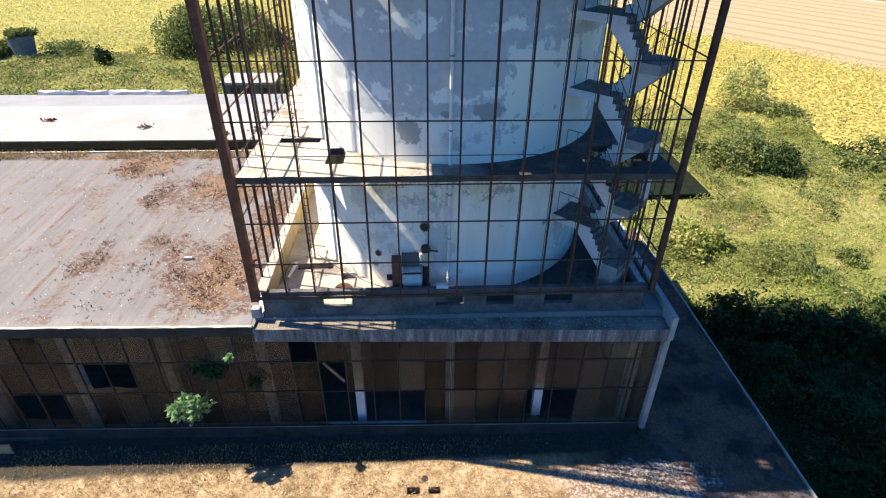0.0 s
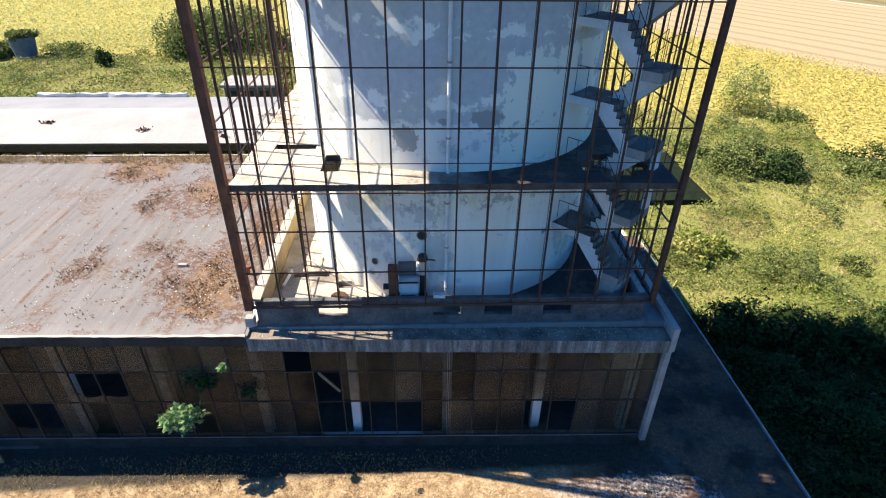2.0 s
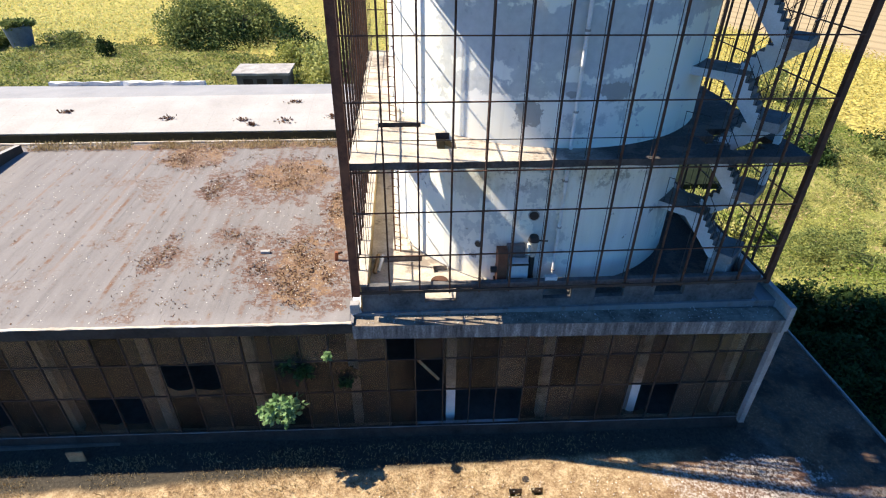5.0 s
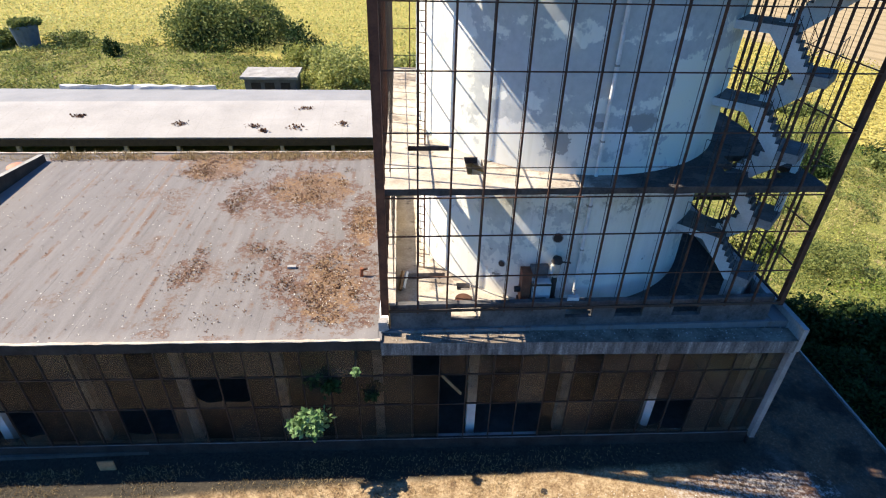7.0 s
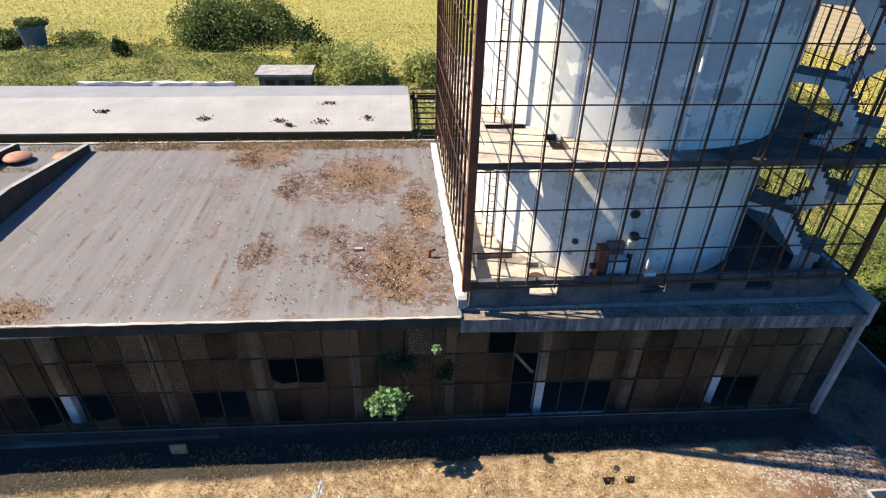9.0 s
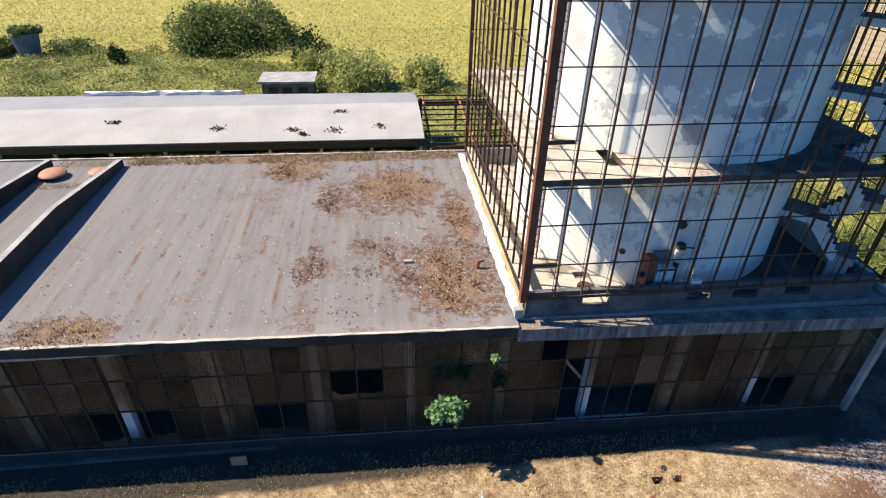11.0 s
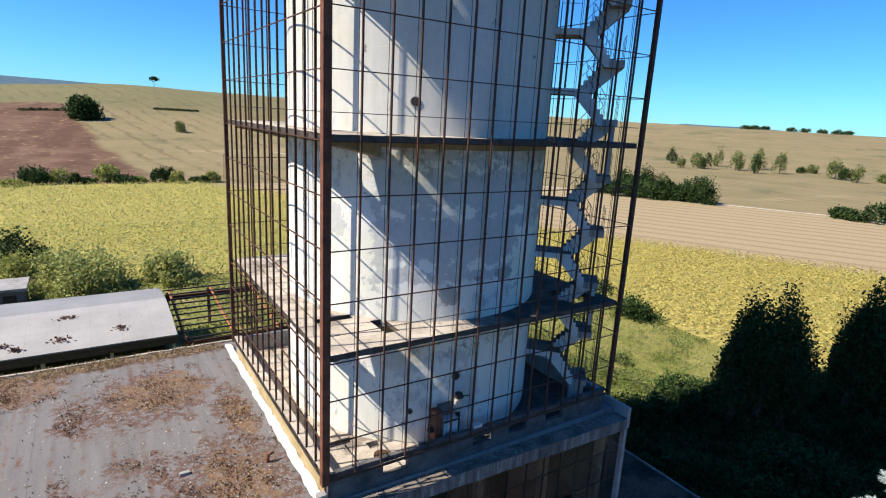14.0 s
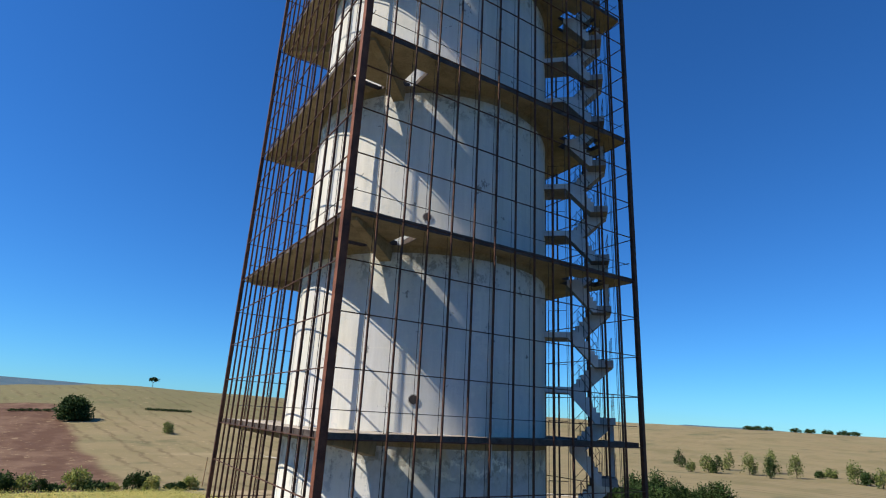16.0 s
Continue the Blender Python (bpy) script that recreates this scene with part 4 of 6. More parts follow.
wall_run("y", 5.55, 5.78, 21.31, 34.3, ROOF_Z - 0.02, 10.95, [], 0, 0, CONCRETE, "plinth_wall", "low grey concrete parapet wall")
wall_run("x", 34.31, 34.52, -8.0, 5.78, ROOF_Z - 0.02, 10.95, [], 0, 0, CONCRETE, "plinth_wall", "low grey concrete parapet wall at the back")
cop = bmesh.new()
box(cop, -8.10, -7.76, 21.12, 34.55, 10.955, 11.03, 0.6, 0.012)
setting(part("parapet_coping", cop, SLAB, None), "cream weathered coping of the parapet", "trim")
skirt = bmesh.new()
box(skirt, -8.34, -8.03, 20.97, 36.0, ROOF_Z + 0.02, 10.0, 0.28, 0.045)
setting(part("parapet_skirt", skirt, PALE, None), "white mortar skirt beside the parapet", "trim")
setting(block("parapet_block", (-8.36, -8.06, 20.92, 21.2, 9.98, 10.34), CONCRETE, None, "", 0.3, 0.015), "grey mortar block at the corner column", "trim")
fl = plate(lines(-7.77, 5.54, 0.7, -7.3, -5.85, -5.45, -4.9), lines(21.31, 34.3, 0.7, 23.0, 23.45, 23.75, 24.15),
           lambda x, y: not (-7.3 < x < -5.85 and 23.75 < y < 24.15) and not (-5.45 < x < -4.9 and 23.0 < y < 23.45), ROOF_Z + 0.0, 10.10, 0.006)
setting(part("tower_floor", fl, SHADED_SCREED, None), "worn concrete floor at the foot of the tower", "floor")

# ---- steel frame round the tower ----
frame_thing = empty("steel_frame", "rusty steel curtain frame without glazing round the tower", "frame")
TOPZ = TOP + 1.0
prof = [(-0.13, -0.13), (0.13, -0.13), (0.13, -0.10), (0.115, -0.10), (0.115, 0.10), (0.13, 0.10), (0.13, 0.13), (-0.13, 0.13), (-0.13, 0.10), (-0.115, 0.10), (-0.115, -0.10), (-0.13, -0.10)]
bm = bmesh.new()
lo = [bm.verts.new((x, y, 10.72)) for x, y in prof]
hi = [bm.verts.new((x, y, TOPZ)) for x, y in prof]
for i in range(len(prof)):
    bm.faces.new([lo[i], lo[(i + 1) % len(prof)], hi[(i + 1) % len(prof)], hi[i]])
bm.faces.new(lo), bm.faces.new(hi)
col_mesh = to_mesh("corner_column", bm)
slim = to_mesh("corner_column", box(bmesh.new(), -0.085, 0.085, -0.085, 0.085, 10.72, TOPZ))
for x, y, turn, me in ((TX0 - 0.12, TY0 - 0.02, -90, col_mesh), (TX1 + 0.10, TY0 - 0.02, -90, slim), (TX0 - 0.12, TY1 + 0.05, 90, slim), (TX1 + 0.10, TY1 + 0.05, 90, slim)):
    ob = link("corner_column", me, RUST if me is slim else OXIDE, frame_thing, "rusty steel column")
    ob.location, ob.rotation_euler = (x, y, 0), (0, 0, radians(turn))
mm = to_mesh("mullion", box(bmesh.new(), -0.026, 0.026, -0.038, 0.038, 10.72, TOPZ, 0, 0))
mrod = to_mesh("tie_rod", tube(bmesh.new(), (0, 0, 10.9), (0, 0, TOPZ), 0.011, None, 5))
FX, FY = (TX1 - TX0) / 14, (TY1 - TY0) / 14
for k in range(1, 14):
    for side, loc, turn in (("f", (TX0 + FX * k, TY0 - 0.05, 0), 0), ("b", (TX0 + FX * k, TY1 + 0.05, 0), 0), ("l", (TX0 - 0.08, TY0 + FY * k, 0), 90), ("r", (TX1 + 0.08, TY0 + FY * k, 0), 90)):
        ob = link("mullion", mm, RUST, frame_thing)
        ob.location, ob.rotation_euler = loc, (0, 0, radians(turn))
        d = 0.26
        rod = link("tie_rod", mrod, DARKSTEEL, frame_thing)
        rod.location = (loc[0] + (d if side == "l" else -d if side == "r" else 0), loc[1] + (d if side == "f" else -d if side == "b" else 0), 0)
RAILS = [10.85, 12.26, 13.82]
for z in LEVELS[:-1]:
    RAILS += [z - 0.05, z + 1.98, z + 3.68, z + 5.36]
RAILS += [TOP - 0.05, TOPZ - 0.03]
for z in RAILS:
    h = 0.10 if z < 11.2 else 0.032
    for a, b in (((TX0, TY0 - 0.11), (TX1, TY0 - 0.11)), ((TX0, TY1 + 0.11), (TX1, TY1 + 0.11)), ((TX0 - 0.14, TY0), (TX0 - 0.14, TY1)), ((TX1 + 0.14, TY0), (TX1 + 0.14, TY1))):
        bm = bmesh.new()
        w = 0.022
        box(bm, min(a[0], b[0]) - w, max(a[0], b[0]) + w, min(a[1], b[1]) - w, max(a[1], b[1]) + w, z - h / 2, z + h / 2)
        part("rail", bm, RUST if h < 0.05 else DARKSTEEL, frame_thing)
# thin guard wire a little above each slab
for z in LEVELS[:-1]:
    for a, b in (((TX0, TY0 + 0.2), (TX1, TY0 + 0.2)), ((TX0 + 0.18, TY0), (TX0 + 0.18, TY1)), ((TX1 - 0.18, TY0), (TX1 - 0.18, TY1)), ((TX0, TY1 - 0.2), (TX1, TY1 - 0.2))):
        part("guard_rail", tube(bmesh.new(), (*a, z + 0.78), (*b, z + 0.78), 0.014, None, 6), DARKSTEEL, frame_thing)

# ---- stairs in the corner between silo and frame ----
U, V = Vector((0.7071, -0.7071, 0)), Vector((0.7071, 0.7071, 0))
FOOT = Vector((2.99, 23.68, 0))


def at_stair(u, v, z):
    return FOOT + U * u + V * v + Vector((0, 0, z))


def profile(loop, v0, v1):
    """A solid between two planes across the stairs, from its side outline (u, z)."""
    bm = bmesh.new()
    a = [bm.verts.new(at_stair(u, v0, z)) for u, z in loop]
    b = [bm.verts.new(at_stair(u, v1, z)) for u, z in loop]
    bm.faces.new(a), bm.faces.new(b[::-1])
    for i in range(len(loop)):
        bm.faces.new([a[i], a[(i + 1) % len(loop)], b[(i + 1) % len(loop)], b[i]])
    return bm


def steps(u0, z0, u1, z1, n=6):
    """The stepped line from (u0, z0) to (u1, z1)."""
    line = []
    for i in range(n):
        ua, ub = u0 + (u1 - u0) * i / n, u0 + (u1 - u0) * (i + 1) / n
        za, zb = z0 + (z1 - z0) * i / n, z0 + (z1 - z0) * (i + 1) / n
        line += [(ua, zb), (ub, zb)] if z1 > z0 else [(ub, za), (ub, zb)]
    return line


def worn(ob):
    """Dirt on the treads, and a darker soffit."""
    ob.data.materials.append(TREAD)
    ob.data.materials.append(SOFFIT_DARK)
    for p in ob.data.polygons:
        across = abs(p.normal.dot(V)) > 0.9
        p.material_index = 0 if across else 2 if p.normal.z < -0.3 else 1
    return ob


def slab_uv(u0, u1, v0, v1, z0, z1):
    bm = bmesh.new()
    c = [bm.verts.new(at_stair(u, v, z)) for z in (z0, z1) for u, v in ((u0, v0), (u1, v0), (u1, v1), (u0, v1))]
    for f in ((0, 1, 2, 3), (4, 5, 6, 7), (0, 1, 5, 4), (1, 2, 6, 5), (2, 3, 7, 6), (3, 0, 4, 7)):
        bm.faces.new([c[i] for i in f])
    return bm


stair = empty("staircase", "open concrete dog-leg staircase with thin rusty railings", "staircase")
RISE = 7.07 / 3
IN_END, NEAR_IN, FAR_IN, OUT_IN, OUT_END = 0.98, 1.45, 1.15, 2.25, 2.87
V0, VM, V1 = -0.52, 0.17, 0.85
baluster = to_mesh("baluster", tube(bmesh.new(), (0, 0, 0), (0, 0, 0.95), 0.011, None, 5))
short_baluster = to_mesh("baluster", tube(bmesh.new(), (0, 0, 0), (0.05, 0.02, 0.62), 0.011, None, 5))
bend = random.Random(9)
z = LEVELS[0] - 0.11 - 2 * RISE
while z < TOP - 0.5:
    zr, zn = z + RISE / 2, z + RISE
    on_slab = any(abs(z - l + 0.11) < 0.1 for l in LEVELS)
    first = z < 11
    if not on_slab and not first:
        worn(part("landing", slab_uv(-0.12, IN_END, V0, V1, z - 0.25, z), PALE, stair))
    if not first:
        worn(part("flight", profile([(IN_END + 0.002, z), (FAR_IN, z)] + steps(FAR_IN, z, OUT_IN - 0.002, zr) + [(OUT_IN - 0.002, zr - 0.302), (OUT_END - 0.03, zr - 0.302), (1.66, z - 0.20), (1.58, z - 0.25), (IN_END + 0.002, z - 0.25)], VM + 0.03, V1), PALE, stair))
    worn(part("landing", slab_uv(OUT_IN, OUT_END, V0, V1, zr - 0.30, zr), CONCRETE, stair))
    worn(part("flight", profile([(IN_END + 0.002, zn - 0.002), (NEAR_IN, zn - 0.002)] + steps(NEAR_IN, zn - 0.002, OUT_IN - 0.002, zr) + [(OUT_IN - 0.002, zr - 0.30), (2.10, zr - 0.30), (IN_END + 0.002, zn - 0.25)], V0 + 0.01, VM), PALE, stair))
    for v, ua, za, ub, zb in ((V1 - 0.03, FAR_IN, z, OUT_IN, zr), (V0 + 0.03, OUT_IN, zr, NEAR_IN, zn))[1 if first else 0:]:
        for i in range(5):
            t = i / 4
            link("baluster", baluster if bend.random() < 0.7 else short_baluster, DARKSTEEL, stair).location = at_stair(ua + (ub - ua) * t, v, za + (zb - za) * t)
        for hh in (0.5, 0.95):
            part("handrail", tube(bmesh.new(), at_stair(ua, v, za + hh), at_stair(ub, v, zb + hh), 0.013, None, 5), DARKSTEEL, stair)
    for u, v, zz in ((0.15, V0 + 0.03, z), (0.55, V0 + 0.03, z), (0.95, V0 + 0.03, z), (2.82, V0 + 0.03, zr), (2.82, 0.17, zr), (2.82, V1 - 0.03, zr)):
        if not (first and u < 1):
            link("baluster", baluster, DARKSTEEL, stair).location = at_stair(u, v, zz)
    for pa, pb in (((0.15, V0 + 0.03, z + 0.95), (0.95, V0 + 0.03, z + 0.95)), ((2.82, V0 + 0.03, zr + 0.95), (2.82, V1 - 0.03, zr + 0.95)), ((2.82, V0 + 0.03, zr + 0.5), (2.82, V1 - 0.03, zr + 0.5))):
        if not (first and pa[0] < 1):
            part("handrail", tube(bmesh.new(), at_stair(*pa), at_stair(*pb), 0.013, None, 5), DARKSTEEL, stair)
    z += RISE
part("foot", slab_uv(2.12, OUT_END - 0.1, V0 + 0.01, V1 - 0.01, 10.11, LEVELS[0] - 0.11 - 1.5 * RISE - 0.304), CONCRETE, stair, "stained concrete foot of the stairs")
for l in LEVELS[:-1]:
    # hangers that tie the outer landings to the slab
    part("hanger", slab_uv(2.68, 2.86, 0.48, 0.84, l - 0.11 - RISE / 2 + 0.002, l - 0.11 + RISE / 2 - 0.302), PALE, stair, "pale concrete hanger")


# ---- plants ----
def crown(rng, n, x, y, z, rx, ry, rz, lumps, size, width, up=0.35):
    """Leaves gathered in lumps inside an uneven oval."""
    c = rng.normal(size=(lumps, 3))
    c /= np.linalg.norm(c, axis=1, keepdims=True)
    c *= rng.uniform(0.35, 1.0, (lumps, 1)) ** 0.6
    c[:, 2] = np.abs(c[:, 2]) * 1.1 - 0.25
    which = rng.integers(0, lumps, n)
    spread = rng.normal(size=(n, 3)) * rng.uniform(0.12, 0.27, lumps)[which][:, None]
    q = c[which] + spread
    far = np.linalg.norm(q, axis=1, keepdims=True)
    q *= np.minimum(1.0, rng.uniform(0.72, 1.22, lumps)[which][:, None] / np.maximum(far, 0.01))
    p = q * np.array([rx, ry, rz]) + np.array([x, y, z])
    return flakes(p, size, width, rng, up)


def tree(name, x, y, h, r, leaf, n, lumps, size, label, category, seed, trunk=0.3, base=0.25, group=""):
    rng = np.random.default_rng(seed)
    z = land(x, y)
    top = empty(name, label, category, group, "", (x, y, z))
    bm = bmesh.new()
    tube(bm, (0, 0, -0.3), (rng.uniform(-.2, .2), rng.uniform(-.2, .2), h * 0.5), trunk, trunk * 0.6, 9)
    for k in range(6):
        a = 2 * math.pi * k / 6 + rng.uniform(0, 0.8)
        s = h * rng.uniform(0.25, 0.5)
        tube(bm, (0, 0, s), (r * 0.6 * math.cos(a), r * 0.6 * math.sin(a), s + h * 0.25), trunk * 0.45, trunk * 0.12, 6)
    part("trunk", bm, BARK, top)
    q = crown(rng, n, 0, 0, h * (0.5 + base / 2), r, r, h * (0.5 - base / 2), lumps, size, size * 0.6)
    q[..., 2] = np.maximum(q[..., 2], 0.02)
    quads("crown", q, leaf, top)
    return top


# ---- long shed behind the roof, and the bare frame beside it ----
shed = empty("long_shed", "long low shed with a pale sheet roof and dark open front", "shed", "", "", (-35, 58, 0))
shed.location = (0, 0, 0)
def shed_z(y):
    t = (y - 52.4) / 13.2
    return 4.55 + 1.15 * math.sin(math.pi * min(1, max(0, t)) * 0.93 + 0.05) * 0.75
bm = bmesh.new()
ys = [52.4 + 13.2 * i / 22 for i in range(23)]
xs = [-8.9 - 1.06 * i for i in range(52)]
grid = [[(bm.verts.new((x + random.uniform(-.004, .004), y, shed_z(y) + random.uniform(-.006, .006))), bm.verts.new((x, y, shed_z(y) - 0.09))) for y in ys] for x in xs]
for i in range(len(xs) - 1):
    for j in range(len(ys) - 1):
        bm.faces.new([grid[i][j][0], grid[i + 1][j][0], grid[i + 1][j + 1][0], grid[i][j + 1][0]])
        bm.faces.new([grid[i][j][1], grid[i][j + 1][1], grid[i + 1][j + 1][1], grid[i + 1][j][1]])
for j in range(len(ys) - 1):
    bm.faces.new([grid[0][j][0], grid[0][j + 1][0], grid[0][j + 1][1], grid[0][j][1]])
for i in range(len(xs) - 1):
    bm.faces.new([grid[i][0][0], grid[i][0][1], grid[i + 1][0][1], grid[i + 1][0][0]])
    bm.faces.new([grid[i][-1][0], grid[i][-1][1], grid[i + 1][-1][1], grid[i + 1][-1][0]])
part("roof", bm, SHEDROOF, shed, "pale weathered roof sheets with holes and dirt")
part("eaves_beam", box(bmesh.new(), -63, -8.9, 52.35, 52.55, 3.85, 4.45), DARKSTEEL, shed, "dark eaves beam")
sp = to_mesh("post", box(bmesh.new(), -0.13, 0.13, 52.55, 52.85, 0, 3.85))
for k in range(13):
    link("post", sp, CONCRETE, shed).location = (-9.2 - 4.4 * k, 0, 0)
part("back_wall", box(bmesh.new(), -63, -9.0, 65.0, 65.2, 0, 4.6), GREY, shed)
part("end_wall", box(bmesh.new(), -9.2, -9.0, 58.5, 64.9, 0, 4.9), GREY, shed)
for x, y, w, d in ((-20.5, 54.2, 0.9, 0.5), (-16.8, 54.0, 1.0, 0.7), (-16.4, 57.6, 1.1, 0.5), (-12.8, 54.6, 0.8, 0.6), (-27.0, 54.6, 0.9, 0.5), (-36, 56, 0.8, 0.4), (-19.6, 53.4, 0.5, 0.3)):
    rng = np.random.default_rng(int(abs(x * 10)))
    p = np.column_stack([rng.normal(x, w * 0.35, 60), rng.normal(y, d * 0.3, 60), np.zeros(60)])
    p[:, 2] = [shed_z(v) + 0.03 for v in p[:, 1]]
    tagged(quads("roof_debris", flakes(p, 0.24, 0.18, rng, 1.6), LITTER), "rusty scraps and broken sheet on the shed roof", "debris")

part("parapet", box(bmesh.new(), -42.4, -26.9, 65.35, 65.75, 4.45, 5.12, 0.8, 0.10), PALE, shed, "broken pale parapet along the back of the roof")

bare = empty("bare_roof_frame", "roofless steel shed frame with orange rafters", "frame")
for k in range(4):
    x = -8.2 + 3.9 * k
    bm = bmesh.new()
    bar(bm, (x, 52.6, 3.6), (x + 0.2, 65.2, 4.3), 0.18)
    part("rafter", bm, ORANGE, bare, "orange primed rafter")
    for y in (52.6, 65.2):
        part("post", bar(bmesh.new(), (x, y, 0), (x, y, 4.2), 0.22), RUST, bare)
for k in range(10):
    y = 52.6 + 1.4 * k
    part("purlin", box(bmesh.new(), -8.6, 4.5, y - 0.05, y + 0.05, 3.95 + 0.05 * k, 4.07 + 0.05 * k), DARKSTEEL, bare)
for y in (52.5, 65.3):
    part("girder", box(bmesh.new(), -8.6, 4.5, y - 0.12, y + 0.12, 3.3, 3.8), RUST, bare)

hut = empty("small_hut", "small low hut with a grey roof and dark windows", "hut", "", "", (-24, 80, 0))
hut.location = (0, 0, 0)
part("wall", box(bmesh.new(), -27.4, -21.0, 78.3, 82.2, 0, 2.2), GREY, hut)
part("roof", box(bmesh.new(), -27.8, -20.7, 77.9, 82.7, 2.21, 2.5, 0.9, 0.02), CONCRETE, hut)
for x in (-26.6, -24.9, -22.9):
    part("window", box(bmesh.new(), x, x + 1.2, 78.24, 78.299, 0.9, 1.7), DARKSTEEL, hut)
# rubble wall behind the shed
rng = np.random.default_rng(5)
bm = bmesh.new()
for k in range(90):
    x, y = -50 + 20 * k / 90, 74.5 + rng.normal(0, 0.5)
    s = rng.uniform(0.25, 0.7)
    box(bm, x - s, x + s, y - s * 0.7, y + s * 0.7, -0.1, s * 0.9, 0, 0.08)
tagged(part("rubble_heap", bm, PALE, None), "long heap of pale concrete rubble behind the shed", "rubble", "", "stuff")

tank = empty("water_tank", "dark tapered water tank overgrown at the field edge", "tank", "", "", (-67, 103, 0))
bm = bmesh.new()
tube(bm, (0, 0, 0), (0, 0, 3.4), 1.5, 2.0, 20)
part("body", bm, TANKBLUE, tank, "blue-grey painted tank body")
quads("creeper", crown(np.random.default_rng(8), 1800, 0.3, 0, 3.7, 2.3, 2.0, 0.8, 14, 0.45, 0.3), BUSHLEAF, tank)

# trees and bushes
tree("bush", -41.0, 108, 7.4, 7.0, BUSHLEAF, 11000, 55, 0.50, "broad olive-green thicket at the field edge", "bush", 11, 0.3, -0.6)
tree("bush", -33.0, 108, 8.2, 7.6, BUSHLEAF, 12000, 60, 0.50, "large olive-green thicket at the field edge", "bush", 26, 0.3, -0.6)
tree("bush", -36.5, 106, 4.0, 7.0, LEAF_DARK, 5000, 40, 0.50, "dark foot of the thicket at the field edge", "bush", 28, 0.2, -0.7)
tree("bush", -15.5, 83.5, 5.6, 5.2, LEAF_PALE, 9000, 45, 0.45, "rounded pale willow bush beside the hut", "bush", 12, 0.2, -0.7)
tree("bush", -21.5, 92, 4.0, 3.6, LEAF, 4500, 25, 0.4, "green bush behind the hut", "bush", 13, 0.2, -0.7)
tree("bush", -22.5, 96, 5.0, 3.2, LEAF_DARK, 3500, 20, 0.5, "dark bush at the edge of the crop", "bush", 14, 0.2, -0.7)
tree("bush", -72.5, 104, 2.6, 3.6, BUSHLEAF, 3500, 20, 0.5, "dark bush beside the water tank", "bush", 15, 0.2, -0.7)
tree("bush", -62, 105.5, 1.8, 4.6, BUSHLEAF, 3000, 20, 0.45, "low dark bush beside the water tank", "bush", 16, 0.2, -0.7)
tree("bush", -52, 98, 3.4, 1.3, LEAF_DARK, 900, 10, 0.4, "small dark upright shrub", "bush", 17, 0.12, -0.4)
tree("bush", -5.5, 84, 4.6, 3.6, LEAF_PALE, 5000, 30, 0.45, "pale willow bush behind the bare frame", "bush", 27, 0.2, -0.7)
tree("bush", 40.0, 75.5, 6.4, 3.8, LEAF_PALE, 3000, 40, 0.36, "pale young tree at the sunflower edge", "bush", 18, 0.15, -0.5)
tree("bush", 29.2, 56.6, 3.0, 2.9, BUSHLEAF, 6500, 26, 0.30, "green bramble bush in the weeds", "bush", 19, 0.15, -0.8)
tree("bush", 32.2, 57.6, 3.2, 2.2, BUSHLEAF, 4500, 20, 0.30, "green bramble bush in the weeds", "bush", 36, 0.15, -0.8)
tree("bush", 33.6, 55.2, 2.7, 2.5, LEAF_DARK, 4200, 20, 0.28, "dark bramble bush in the weeds", "bush", 20, 0.15, -0.8)
tree("bush", 27.0, 61.0, 2.2, 2.0, BUSHLEAF, 2600, 16, 0.30, "green bramble bush in the weeds", "bush", 37, 0.15, -0.8)
tree("bush", 29.9, 38.6, 1.0, 1.1, BUSHLEAF, 1500, 12, 0.22, "small green bush in the weeds", "bush", 38, 0.08, -0.8)
tree("bush", 42.6, 55.2, 1.5, 2.8, BUSHLEAF, 3600, 22, 0.30, "low green bush at the crop edge", "bush", 39, 0.12, -0.8)
tree("bush", 43, 69.5, 2.2, 2.4, BUSHLEAF, 2200, 16, 0.32, "olive dry bush at the crop edge", "bush", 21, 0.12, -0.8)
tree("bush", 45, 57.5, 1.6, 4.0, LEAF_DARK, 3600, 22, 0.34, "low dark bush at the crop edge", "bush", 22, 0.12, -0.8)
tree("bush", 19.0, 41.0, 1.9, 2.4, LEAF, 3000, 18, 0.3, "low green bush beside the path", "bush", 23, 0.12, -0.8)
tree("bush", 42.5, 47, 2.6, 2.8, LEAF_DARK, 2800, 16, 0.36, "dark bush at the sunflower edge", "bush", 24, 0.12, -0.8)
# row of dark bushes added to carry the tower's shadow edge farther out
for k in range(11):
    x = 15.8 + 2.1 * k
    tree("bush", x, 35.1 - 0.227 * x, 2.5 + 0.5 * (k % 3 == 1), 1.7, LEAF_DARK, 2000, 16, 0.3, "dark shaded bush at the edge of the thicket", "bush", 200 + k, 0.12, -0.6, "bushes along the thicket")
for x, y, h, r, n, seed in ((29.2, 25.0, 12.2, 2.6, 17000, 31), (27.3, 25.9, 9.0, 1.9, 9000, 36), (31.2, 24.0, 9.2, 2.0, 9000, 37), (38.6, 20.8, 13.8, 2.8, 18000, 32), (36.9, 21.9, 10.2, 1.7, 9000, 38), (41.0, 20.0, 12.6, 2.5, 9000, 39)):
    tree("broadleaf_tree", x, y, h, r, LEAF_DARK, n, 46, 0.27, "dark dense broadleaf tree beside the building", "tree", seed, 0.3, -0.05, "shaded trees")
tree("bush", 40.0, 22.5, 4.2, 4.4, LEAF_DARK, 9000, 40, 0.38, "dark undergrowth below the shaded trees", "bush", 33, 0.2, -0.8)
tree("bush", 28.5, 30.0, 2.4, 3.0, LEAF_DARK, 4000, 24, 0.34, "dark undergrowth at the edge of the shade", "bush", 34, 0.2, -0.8)
